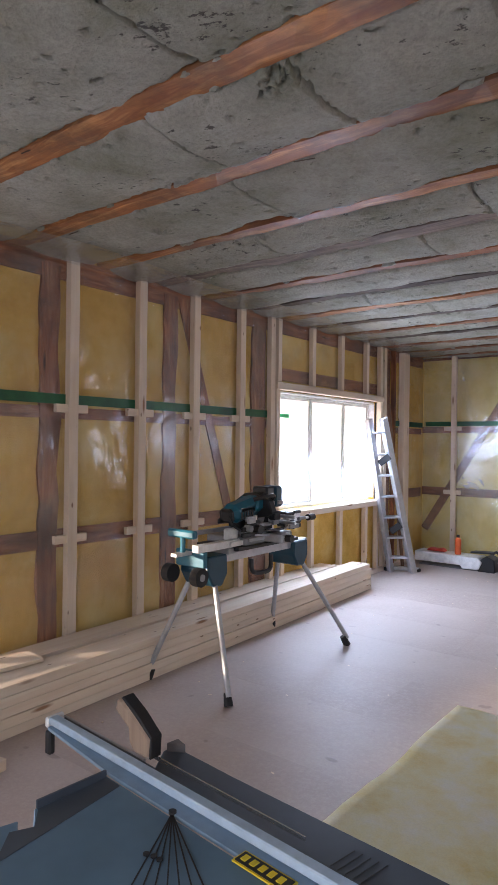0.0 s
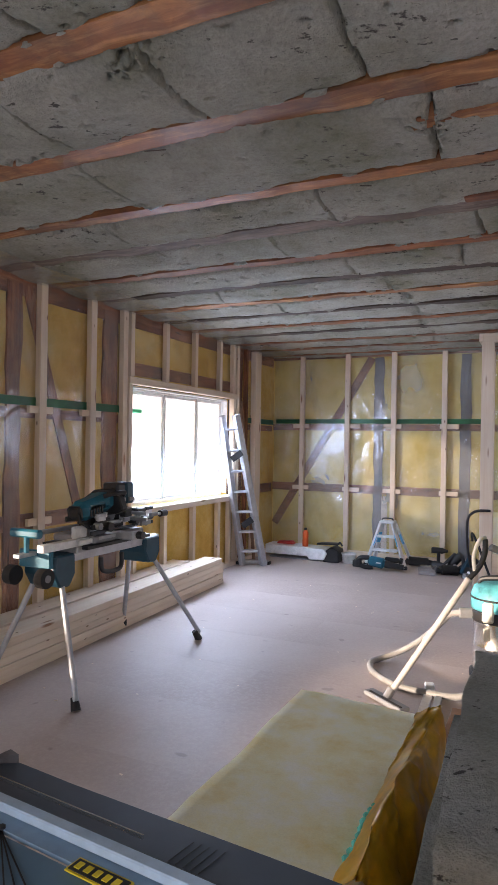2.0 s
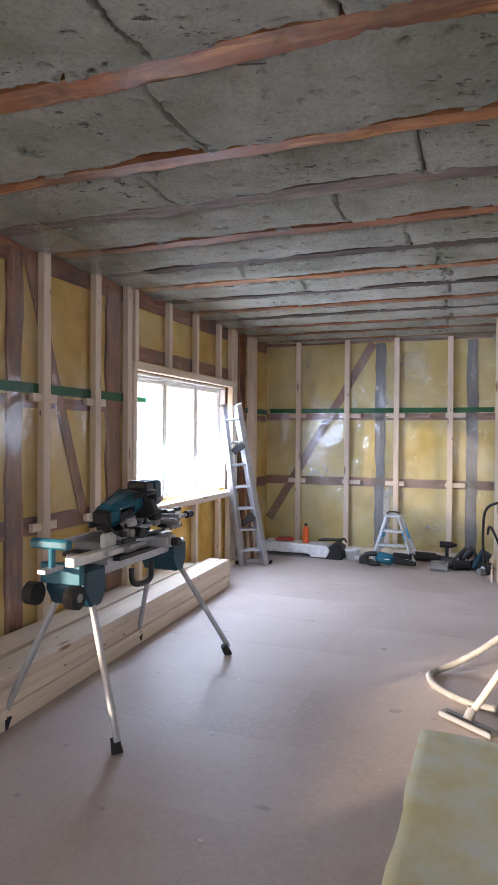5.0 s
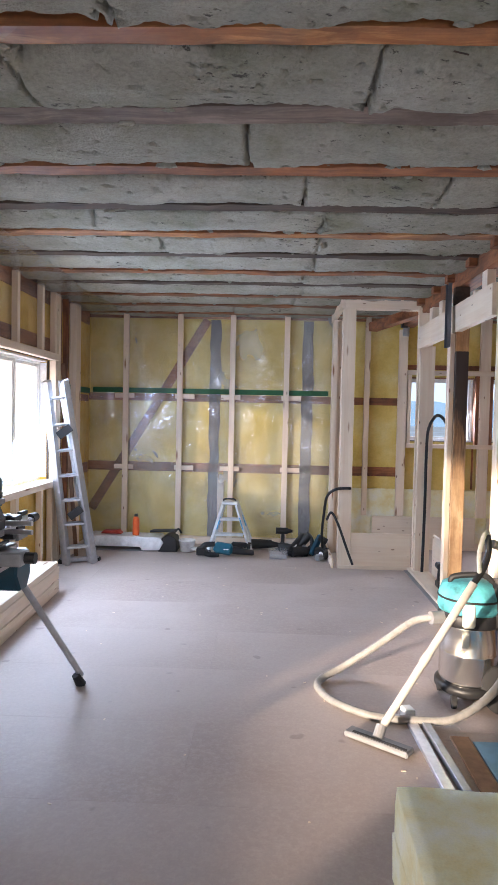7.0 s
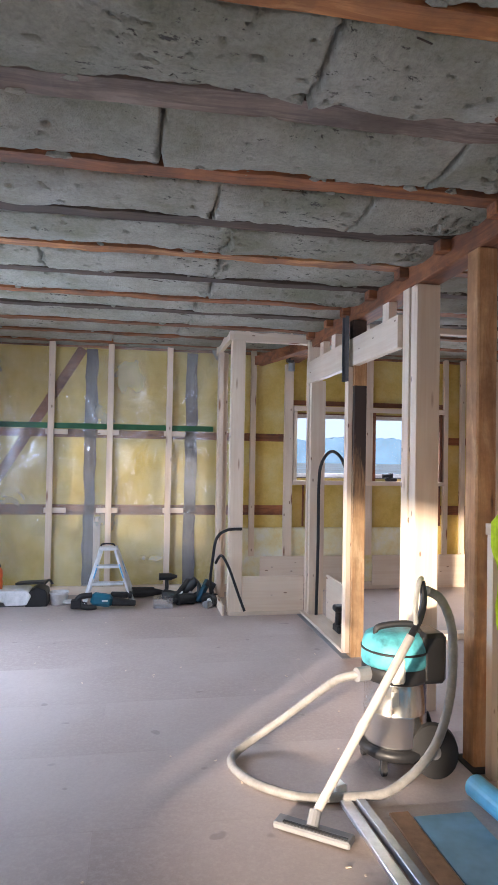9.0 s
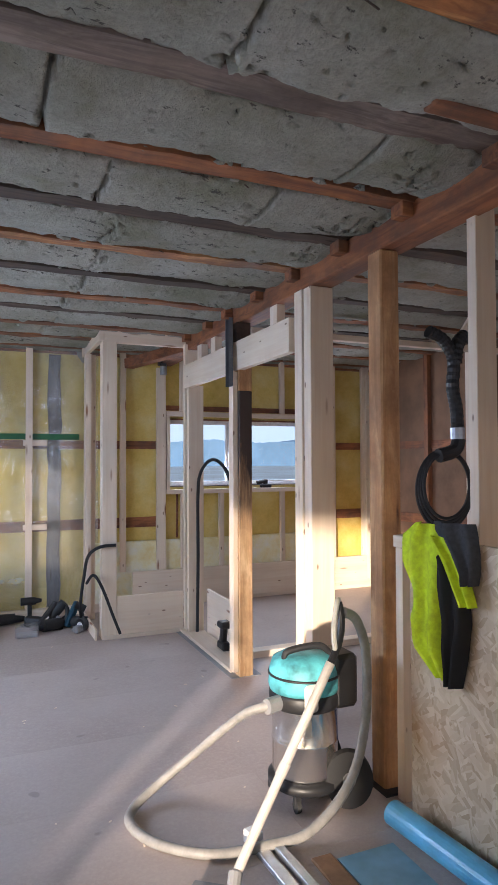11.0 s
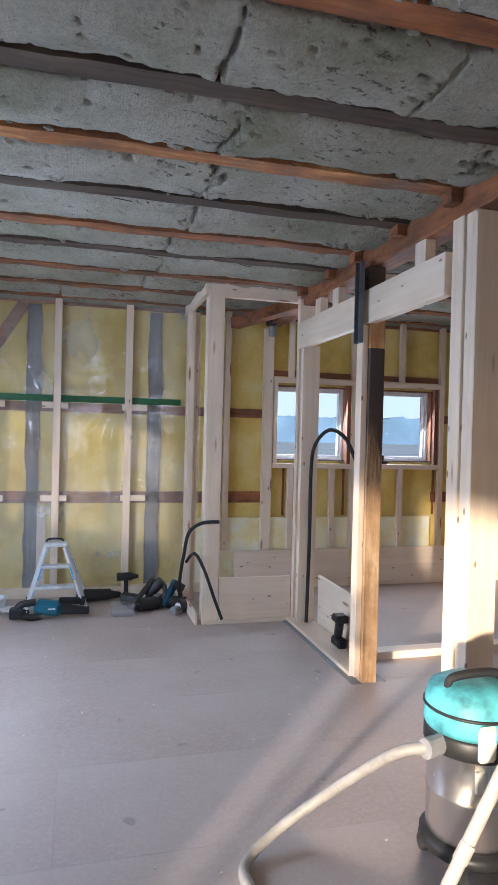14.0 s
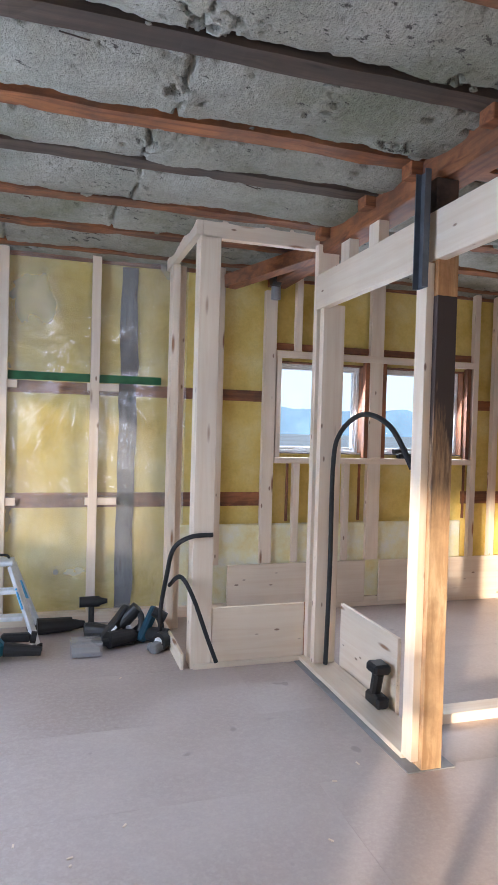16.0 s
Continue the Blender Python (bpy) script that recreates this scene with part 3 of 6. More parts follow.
# ---- joists ----
for i, y in enumerate(JOISTS):
    m = (ORANGE, ORANGE, OLD, GREYW)[{4: 1, 5: 0, 6: 0, 7: 3, 8: 2, 9: 3, 10: 0, 11: 3, 12: 2, 13: 3, 14: 2, 15: 2}.get(i, 2)]
    if m is GREYW:
        m = GREYD if i > 8 else BROWNG
    bm = bmesh.new()
    bmesh.ops.create_cube(bm, size=1)
    w = {4: 0.12, 5: 0.115, 6: 0.085, 7: 0.13}.get(i, 0.10)
    bmesh.ops.subdivide_edges(bm, edges=[e for e in bm.edges if abs(e.verts[0].co.x - e.verts[1].co.x) > 0.5], cuts=60)
    for v in bm.verts:
        x = (v.co.x + 0.5) * (XE - IW - 0.04) + IW + 0.02
        wob = 0.016 * noise.noise(Vector((x * 1.1, y * 3, 0)))
        rag = 0.014 * noise.noise(Vector((x * 7, y * 5, v.co.y * 3)))
        v.co = Vector((x, y + v.co.y * w + wob + rag, ZC + (0.088 if i in (4, 5) else 0.090 if i in (6, 7) else 0.086) + v.co.z * 0.2 + (rag if v.co.z < 0 else 0)))
    o = part("ceiling_joist", bm, m[0])
    tagged(o, ("rough-sawn orange pine ceiling joist between grey batts", "", "weathered brown ceiling joist between grey batts", "greyed old ceiling joist between grey batts")[{id(ORANGE): 0, id(OLD): 2, id(BROWNG): 3, id(GREYD): 3}[id(m)]], "joist", "ceiling joists")


# torn tufts and splinters along the joist edges
rt = random.Random(12)
tufts, splinters = bmesh.new(), bmesh.new()
for y in JOISTS[3:]:
    for k in range(22):
        x, sd_ = rt.uniform(-2.3, 3.2), rt.choice((-1, 1))
        r = rt.uniform(0.008, 0.024)
        yy = y + sd_ * rt.uniform(0.05, 0.075)
        if k % 5:
            b2 = bmesh.new()
            bmesh.ops.create_icosphere(b2, subdivisions=1, radius=r)
            for v in b2.verts:
                v.co = Vector((v.co.x * rt.uniform(0.8, 2.2) + x, v.co.y * rt.uniform(0.5, 1.0) + yy, v.co.z * 0.7 + ZC - 0.010))
            join(tufts, b2)
        else:
            ln = rt.uniform(0.02, 0.09)
            bar((x, yy, ZC - 0.016), (x + ln, yy + rt.uniform(-0.02, 0.02), ZC - 0.020), 0.004, 0.003, 0, splinters)
tagged(part("wool_tufts", tufts, GREYWOOL), "torn grey wool tufts along the joist edges", "insulation", kind="stuff")
tagged(part("splinters", splinters, GREYD[0]), "ragged brown wood splinters along the joists", "wood splinters", kind="stuff")

# ---- wall framing ----
def upright(parent, x, y, w, d, z0, z1, m=PINE, name="stud", lean=0.0):
    return part(name, box(x - w / 2, x + w / 2, y - d / 2, y + d / 2, z0, z1, 0.002), m[2], parent)


def ragged_strip(parent, axis, a, w, c0, c1, z0, z1, m, seed, name="old_post"):
    """An old board with an uneven outline, upright on a wall."""
    n = 26
    left = [(a - w / 2 + 0.16 * w * noise.noise(Vector((seed, 1, k * 0.45))) + 0.05 * w * noise.noise(Vector((seed, 4, k * 1.7))), z0 + (z1 - z0) * k / n) for k in range(n + 1)]
    right = [(a + w / 2 + 0.16 * w * noise.noise(Vector((seed, 9, k * 0.45))) + 0.05 * w * noise.noise(Vector((seed, 7, k * 1.7))), z0 + (z1 - z0) * k / n) for k in range(n + 1)]
    return part(name, prism(left + right[::-1], axis, c0, c1), m, parent)


# west wall
for y in (0.9, 1.5, 4.30, 4.85, 5.38, 5.92, 6.33):
    upright(wall_west, XW - 0.024, y, 0.048, 0.060 if y > 6 else 0.066, 0.05, 2.47)
for y in (6.40 + 0.03, 6.98, 7.51, 8.04, 8.36):
    upright(wall_west, XW - 0.024, y, 0.048, 0.052, 1.93, 2.47, name="cripple_stud")
for y in (6.50, 6.98, 7.51, 8.04, 8.30):
    upright(wall_west, XW - 0.024, y, 0.048, 0.052, 0.05, 0.735, name="cripple_stud")
upright(wall_west, XW - 0.024, 8.46, 0.048, 0.06, 0.05, 2.47)
upright(wall_west, XW - 0.024, 8.70, 0.048, 0.04, 0.05, 2.47, OLD)
upright(wall_west, XW - 0.02, 8.98, 0.07, 0.15, 0.0, 2.47, PINE, "corner_post")
part("bottom_plate", box(XW - 0.048, XW, YS, 9.5, 0.0, 0.048, 0.002), PINE[1], wall_west)
for y, w in ((4.165, 0.13), (5.155, 0.13), (6.20, 0.19), (1.2, 0.11), (8.62, 0.11)):
    ragged_strip(wall_west, 0, y, w, IW - 0.003, IW + 0.017, 0.0, 2.44, FILMW[2], y * 3)
for a, b_ in ((YS, 1.75), (3.67, 6.37), (8.40, 9.58)):
    part("old_rail", box(IW, IW + 0.014, a, b_, 0.76, 0.87, 0.001), FILMW[1], wall_west)
    part("old_rail", box(IW, IW + 0.014, a, b_, 1.53, 1.60, 0.001), FILMW[1], wall_west)
    part("green_tape", box(IW + 0.026, IW + 0.030, a, b_, 1.615, 1.675), GREEN, wall_west, "dark green tape over the film joint")
part("old_rail", box(IW, IW + 0.014, YS, 9.6, 2.36, 2.50, 0.001), FILMW[1], wall_west)
part("old_rail", box(IW, IW + 0.014, 6.37, 8.40, 1.95, 2.06, 0.001), FILMW[1], wall_west)
part("brace", bar((IW + 0.012, 5.27, 2.43), (IW + 0.012, 5.83, 0.84), 0.012, 0.085), FILMW[2], wall_west)
for y in (4.30, 4.85, 5.38, 5.92):
    for z in (0.82, 1.60):
        part("block", box(XW - 0.044, XW - 0.014, y - 0.115, y + 0.115, z - 0.035, z + 0.015, 0.002), PINE[1], wall_west)


def film(parent, axis, c, a0, a1, z0, z1, n=44, amp=0.006):
    bm = bmesh.new()
    rows = []
    for k in range(n + 1):
        r = []
        for i in range(n + 1):
            a, z = a0 + (a1 - a0) * i / n, z0 + (z1 - z0) * k / n
            d = amp * (noise.noise(Vector((a * 3, z * 2, 3))) + 0.5 * noise.noise(Vector((a * 9 + z * 4, z * 5, 9))))
            r.append(bm.verts.new((c + d, a, z) if axis == 0 else (a, c + d, z)))
        rows.append(r)
    for k in range(n):
        for i in range(n):
            bm.faces.new((rows[k][i], rows[k][i + 1], rows[k + 1][i + 1], rows[k + 1][i]))
    o = part("plastic_film", bm, FILM if axis == 0 else FILMN, parent, "clear creased vapour film", smooth=True)
    o.visible_shadow = False
    return o


film(wall_west, 0, IW + 0.024, 3.83, 6.38, 0.02, 2.45, 60, 0.004)
film(wall_west, 0, IW + 0.024, 8.40, 9.60, 0.02, 2.45, 36, 0.004)
film(wall_west, 0, IW + 0.024, 6.38, 8.40, 1.92, 2.45, 30, 0.004)

# north wall
for x in (-2.08, -1.49, -0.92, -0.335):
    upright(wall_north, x, YN + 0.024, 0.058, 0.048, 0.05, 2.545)
part("bottom_plate", box(-2.40, 0.05, YN - 0.004, YN + 0.07, 0.0, 0.075, 0.002), PINE[0], wall_north)
part("bottom_plate", box(0.05, XE, YN, YN + 0.06, 0.0, 0.075, 0.002), PINE[0], wall_north)
for x in (-1.11, -0.11):
    ragged_strip(wall_north, 1, x, 0.115, IN_ - 0.014, IN_, 0.0, 2.44, GREYW[2], x * 5 + 20)
upright(wall_north, -1.03, IN_ - 0.012, 0.07, 0.014, 0.05, 0.76, PINE, "board")
for a, b_, e in ((-2.5, 0.3, "film"), (0.3, 0.96, "bare")):
    part("old_rail", box(a, b_, IN_ - 0.014, IN_, 0.78, 0.88, 0.001), FILMW[0] if e == "film" else OLD[0], wall_north)
    part("old_rail", box(a, b_, IN_ - 0.014, IN_, 1.55, 1.63, 0.001), FILMW[0] if e == "film" else OLD[0], wall_north)
part("old_rail", box(-2.5, XE, IN_ - 0.020, IN_, 2.45, 2.56, 0.001), FILMW[0], wall_north)
part("old_rail", box(2.62, XE, IN_ - 0.014, IN_, 0.78, 0.88, 0.001), OLD[0], wall_north)
part("old_rail", box(2.62, XE, IN_ - 0.014, IN_, 1.55, 1.63, 0.001), OLD[0], wall_north)
part("green_tape", box(-2.45, 0.12, IN_ - 0.034, IN_ - 0.030, 1.635, 1.690), GREEN, wall_north, "dark green tape over the film joint")
part("brace", bar((-1.20, IN_ - 0.010, 2.44), (-2.46, IN_ - 0.010, 0.35), 0.012, 0.095), FILMW[0], wall_north)
film(wall_north, 1, IN_ - 0.024, -2.48, 0.30, 0.02, 2.48, 70, 0.004)
for x in (-2.08, -1.49, -0.92, -0.335):
    for z in (0.83, 1.605):
        dx = 0.05 if x in (-0.335, -1.49) else -0.02
        part("block", box(x - 0.10 + dx, x + 0.11 + dx, YN + 0.012, YN + 0.040, z - 0.028, z + 0.022, 0.002), PINE[0], wall_north)
# behind the shaft and in the wet room
for x, w, z0, z1 in ((0.53, 0.055, 0.36, 2.5), (0.91, 0.09, 0.36, 2.36), (1.78, 0.11, 0.36, 2.5), (2.68, 0.05, 0.07, 2.5), (2.88, 0.05, 0.07, 2.5), (3.30, 0.09, 0.07, 2.5)):
    upright(wall_north, x, YN + 0.024, w, 0.048, z0, z1)
for x in (1.13, 2.25):
    upright(wall_north, x, YN + 0.024, 0.05, 0.048, 1.93, 2.5, name="cripple_stud")
for x in (1.14, 1.55, 2.25):
    upright(wall_north, x, YN + 0.024, 0.05, 0.048, 0.36, 1.11, name="cripple_stud")
part("header_rail", box(0.96, 2.66, YN - 0.004, YN + 0.038, 1.88, 1.93, 0.002), PINE[0], wall_north)
part("header_rail", box(0.96, 2.66, YN + 0.04, YN + 0.055, 1.94, 1.99, 0.002), OLD[0], wall_north)
part("sill_rail", box(0.96, 2.66, YN - 0.004, YN + 0.050, 1.10, 1.145, 0.002), PINE[0], wall_north)
for x in (0.985, 2.62, 1.705, 1.853):
    upright(wall_north, x, YN + 0.03, 0.035, 0.05, 1.146, 1.879, OLD if x != 0.985 else PINE, "jack_stud")
for x in (1.09, 1.69, 1.85, 2.64):
    upright(wall_north, x, IN_ - 0.009, 0.018, 0.016, 0.66, 1.10, OLD, "old_post")
part("insulation_batt", box(0.18, 2.6, IN_ - 0.05, IN_ - 0.022, 0.02, 0.65, 0.01), PALEWOOL, wall_north, "pale yellow low insulation batt")
part("plywood_strip", box(0.62, 1.72, YN - 0.018, YN - 0.004, 0.04, 0.36, 0.002), PINE[0], wall_north, "pale plywood strip")
part("plywood_strip", box(1.84, 3.35, YN - 0.018, YN - 0.004, 0.04, 0.36, 0.002), PINE[0], wall_north, "pale plywood strip")
part("plastic_film", bar((3.34, YN - 0.01, 0.1), (3.34, YN - 0.01, 2.4), 0.09, 0.02), PINE[2], wall_north)

# east wall studs
for y in (9.2, 8.6, 8.0, 7.4, 6.8, 6.2, 5.7, 4.3, 3.7, 3.1, 2.5, 1.9, 1.3):
    upright(wall_east, XE - 0.03, y, 0.05, 0.06, 0.05, 2.5, OLD if y in (8.6, 7.4, 6.2) else PINE)
part("old_rail", box(XE - 0.014, XE, 5.7, 9.5, 1.55, 1.63), OLD[1], wall_east)
part("old_rail", box(XE - 0.014, XE, 5.7, 9.5, 0.78, 0.88), OLD[1], wall_east)


# ---- windows ----
def window(name, axis, c, a0, a1, z0, z1, mull, pane_mat, label, depth=0.07, fw=0.05, inward=0.1):
    """c: the inner face of the frame. Mullions split it into panes."""
    w = thing(name, label, "window", ((a0 + a1) / 2, c, z0) if axis == 1 else (c, (a0 + a1) / 2, z0))
    tagged(w, kind="structure")
    s = 1 if axis == 1 else -1

    def bx(b0, b1, u0, u1, p, q, bev=0.003):
        lo, hi = sorted((c + s * b0, c + s * b1))
        return box(lo, hi, u0, u1, p, q, bev) if axis == 0 else box(u0, u1, lo, hi, p, q, bev)
    part("window_frame", join(join(join(bx(0, depth, a0, a0 + fw, z0, z1), bx(0, depth, a1 - fw, a1, z0, z1)), bx(0, depth, a0 + fw, a1 - fw, z1 - fw, z1)), bx(0, depth, a0 + fw, a1 - fw, z0, z0 + fw)), WHITEWOOD, w)
    cuts = [a0 + fw, *mull, a1 - fw]
    for i in range(len(cuts) - 1):
        lo = cuts[i] + (0.012 if i else 0)
        hi = cuts[i + 1] - (0.012 if i < len(cuts) - 2 else 0)
        sb = fw * 0.7
        part("sash", join(join(join(bx(0.012, depth - 0.012, lo, lo + sb, z0 + fw, z1 - fw), bx(0.012, depth - 0.012, hi - sb, hi, z0 + fw, z1 - fw)), bx(0.012, depth - 0.012, lo + sb, hi - sb, z1 - fw - sb, z1 - fw)), bx(0.012, depth - 0.012, lo + sb, hi - sb, z0 + fw, z0 + fw + sb)), WHITEWOOD, w)
        p = part("pane", bx(depth / 2 - 0.004, depth / 2 + 0.004, lo + sb, hi - sb, z0 + fw + sb, z1 - fw - sb, 0), pane_mat, w)
        p.visible_shadow = pane_mat is MILKY
    for m_ in mull:
        part("mullion", bx(0.0, depth, m_ - 0.0115, m_ + 0.0115, z0 + fw, z1 - fw), WHITEWOOD, w)
    return w


w1 = window("window_1", 0, IW - 0.06, *WIN_W, (7.14, 7.77), MILKY, "white three-pane window with bright misty glass", 0.07, 0.035)
part("window_sill", box(XW - 0.05, XW + 0.03, 6.38, 8.40, 0.74, 0.795, 0.003), PINE[1], w1, "pale pine sill board")
part("head_board", box(XW - 0.05, XW + 0.012, 6.38, 8.40, 1.865, 1.925, 0.003), PINE[1], w1, "pale pine head board")
part("side_board", box(XW - 0.05, XW + 0.008, 6.375, 6.425, 0.796, 1.864, 0.003), PINE[2], w1)
part("side_board", box(XW - 0.05, XW + 0.008, 8.335, 8.385, 0.796, 1.864, 0.003), PINE[2], w1)
part("reveal", box(IW - 0.055, XW - 0.051, 6.42, 8.34, 0.782, 0.799, 0.001), WHITEWOOD, w1)
for q in ((6.405, 6.43, 0.80, 1.86), (8.33, 8.355, 0.80, 1.86), (6.43, 8.33, 1.86, 1.885)):
    part("old_reveal", box(IW - 0.062, IW + 0.012, q[0] + (0.002 if q[0] > 8 else 0), q[1] - (0.002 if q[1] < 6.5 else 0), q[2] + (0.002 if q[2] > 1.8 else 0), q[3], 0.001), GREYD[2], w1)
part("reveal_lining", box(IW - 0.06, IW - 0.002, 8.315, 8.328, 0.82, 1.84, 0.001), WHITEWOOD, w1, "white reveal lining")
part("reveal_lining", box(IW - 0.06, IW - 0.002, 6.432, 6.445, 0.82, 1.84, 0.001), WHITEWOOD, w1, "white reveal lining")
part("reveal_lining", box(IW - 0.06, IW - 0.002, 6.446, 8.314, 1.845, 1.858, 0.001), WHITEWOOD, w1, "white reveal lining")
part("tape_piece", box(XW + 0.001, XW + 0.006, 6.42, 6.56, 1.62, 1.655), simple("bright_green_tape", (0.03, 0.55, 0.18), 0.4), w1, "bright green tape stub")
part("side_window_mullion", box(IW - 0.10, IW - 0.04, 3.295, 3.37, 0.2205, 1.6795, 0.002), PINE[2], wall_west)
w2 = window("window_2", 1, IN_ + 0.04, *WIN_N1, (), GLASS, "small white window over a distant field", 0.07, 0.03)
w3 = window("window_3", 1, IN_ + 0.04, *WIN_N2, (), GLASS, "small white window over a distant field", 0.07, 0.03)


for w_, (a0, a1, z0, z1) in ((w2, WIN_N1), (w3, WIN_N2)):
    part("reveal_lining", box(a0 + 0.001, a0 + 0.012, IN_ - 0.03, IN_ + 0.038, z0, z1, 0.001), OLD[2], w_, "brown reveal lining")
    part("reveal_lining", box(a1 - 0.012, a1 - 0.001, IN_ - 0.03, IN_ + 0.038, z0, z1, 0.001), OLD[2], w_, "brown reveal lining")
    part("reveal_lining", box(a0 + 0.013, a1 - 0.013, IN_ - 0.03, IN_ + 0.038, z1 - 0.012, z1 - 0.001, 0.001), OLD[0], w_, "brown reveal lining")
    part("reveal_lining", box(a0 + 0.013, a1 - 0.013, IN_ - 0.03, IN_ + 0.038, z0 + 0.001, z0 + 0.010, 0.001), GREYW[0], w_, "grey reveal lining")

# ---- beam, posts and partition frame ----
beam = tagged(part("main_beam", box(0.86, 1.00, YS + 0.01, 9.55, 2.372, 2.498, 0.006), OLD[1]), "old orange-brown main beam under the joists", "beam")
stub = tagged(part("joist_offcut", box(0.33, 0.795, 4.10, 4.17, 2.462, 2.52, 0.006), ORANGE[0]), "orange joist offcut wedged between the batts", "joist")
stub2 = tagged(part("joist_offcut", box(0.42, 0.85, 4.83, 4.90, 2.455, 2.52, 0.006), OLD[0]), "short brown joist offcut wedged between the batts", "joist")
for yy in JOISTS[5:]:
    tagged(part("joist_end", box(0.80, 0.858, yy - 0.04, yy + 0.04, 2.43, 2.49, 0.004), OLD[0]), "brown joist end bearing against the main beam", "joist", "joist ends")
post = thing("beam_post", "square old orange pine post carrying the beam", "post", (0.85, 5.80, 0))
part("post", box(0.855, 0.955, 5.745, 5.85, 0.0, 2.37, 0.008), AMBER[2], post)
part("base_plate", box(0.83, 0.975, 5.70, 5.88, 0.0, 0.010), RUBBER, post)

frame1 = thing("doorway_frame", "new pine doorway frame with header under the beam", "wall frame", (0.87, 7.5, 0))
for y in (8.56, 8.46):
    part("stud", box(0.835, 0.965, y, y + 0.05, 0.03, 2.42 if y > 8.5 else 2.06, 0.002), PINE[2], frame1)
part("stud", box(0.85, 0.965, 6.485, 6.57, 0.0, 2.370, 0.003), PINE[2], frame1)
part("stud", box(0.86, 1.00, 6.40, 6.478, 0.0, 2.371, 0.003), PINE[2], frame1)
part("header", box(0.822, 0.871, 6.582, 8.558, 2.04, 2.235, 0.003), PINE[1], frame1)
for y, z in ((7.98, 2.40), (6.90, 2.40), (8.30, 2.37)):
    part("cripple_stud", box(0.872, 0.928, y - 0.06, y + 0.04, 2.10, z, 0.002), PINE[2], frame1)
part("bottom_plate", box(0.80, 0.97, 7.445, 8.61, 0.006, 0.030, 0.002), PINE[1], frame1)
part("sill_strip", box(0.77, 0.985, 7.34, 8.62, 0.0, 0.004), GREYP, frame1, "black damp-proof strip")
cpost = thing("old_post", "old pine post charred dark at its upper half", "post", (0.9, 7.4, 0))
CHAR = simple("charred_wood", (0.07, 0.045, 0.035), 0.8, 0, 0.3, 12, 0.3)


def half_charred():
    """Aged pine, blackened above a ragged line and stained in streaks below it."""
    m = wood("half_charred_pine", 2, (0.66, 0.44, 0.25), (0.44, 0.26, 0.13), (0.25, 0.12, 0.05), 0.6, 0.5, (0.20, 0.10, 0.05), bright=(0.74, 0.55, 0.34))
    t, b = m.node_tree, m.node_tree.nodes["Principled BSDF"]
    old = b.inputs["Base Color"].links[0].from_socket
    c = t.nodes.new("ShaderNodeTexCoord")
    sep = t.nodes.new("ShaderNodeSeparateXYZ")
    t.links.new(c.outputs["Object"], sep.inputs[0])
    n = node(t, "TexNoise", {"Scale": 1.0, "Detail": 5.0, "Roughness": 0.7})
    t.links.new(coords(t, (38, 38, 3.2)), n.inputs["Vector"])
    amp = node(t, "Math", {1: 1.5, 2: -0.75}, op="MULTIPLY_ADD")
    t.links.new(n.outputs["Fac"], amp.inputs[0])
    add = node(t, "Math", op="ADD")
    t.links.new(sep.outputs["Z"], add.inputs[0])
    t.links.new(amp.outputs[0], add.inputs[1])
    sub = node(t, "MapRange", {1: 1.05, 2: 1.45, 3: 0.0, 4: 1.0})
    t.links.new(add.outputs[0], sub.inputs[0])
    t.links.new(mixc(t, sub.outputs[0], old, (0.065, 0.045, 0.04)), b.inputs["Base Color"])
    return m


for z0_, z1_, m_, lb in ((0.0, 1.90, half_charred(), "tan length blackened towards its top"), (1.90, 2.08, AMBER[2], "")):
    part("post", box(0.832, 0.925, 7.345, 7.435, z0_, z1_, 0.003), m_, cpost, lb)
part("post_cap", box(0.822, 0.925, 7.36, 7.435, 2.24, 2.366, 0.004), CHAR, cpost)
DKZINC = simple("dark_galvanised_steel", (0.16, 0.175, 0.20), 0.5, 0.6)
chan = tagged(part("steel_channel", join(box(0.790, 0.793, 7.355, 7.425, 1.93, 2.39), join(box(0.766, 0.790, 7.355, 7.359, 1.93, 2.39), box(0.766, 0.790, 7.421, 7.425, 1.93, 2.39))), DKZINC), "dark galvanised steel channel fixed up the doorway post", "channel")
part("stud", box(0.795, 0.8305, 7.366, 7.44, 0.03, 2.03, 0.002), PINE[2], frame1)

rpost = tagged(part("new_post", box(0.975, 1.075, 5.29, 5.34, 1.0, 2.475, 0.003), PINE[2]), "tall new pine stud above the board screen", "post")
tagged(part("new_stud", box(0.80, 0.88, 4.10, 4.17, 0.0, 2.29, 0.003), PINE[2]), "tall new pine stud by the stacked batts", "post")
tagged(part("packing_block", join(box(0.80, 1.12, 4.085, 4.175, 2.292, 2.37, 0.003), box(0.80, 0.858, 4.085, 4.175, 2.37, 2.47, 0.003)), GREYD[0]), "dark blue-grey packing block on top of the stud", "block")
tagged(part("steel_strip", join(box(0.782, 0.785, 4.11, 4.16, 2.08, 2.45), box(0.785, 0.798, 4.11, 4.113, 2.08, 2.45)), ZINC), "galvanised steel strip fixed up the stud", "channel")
clad = thing("cladding_screen", "white painted grooved boards beside the pine stud", "screen", (1.02, 4.13, 1.2))
for k in range(16):
    part("board", prism([(4.112, 1.215 + k * 0.066), (4.112, 1.272 + k * 0.066), (4.120, 1.279 + k * 0.066), (4.132, 1.279 + k * 0.066), (4.132, 1.215 + k * 0.066)], 0, 0.884, 1.18), WHITEWOOD, clad)
part("upright", box(0.90, 0.96, 4.134, 4.17, 0.0, 2.27, 0.002), PINE[2], clad)
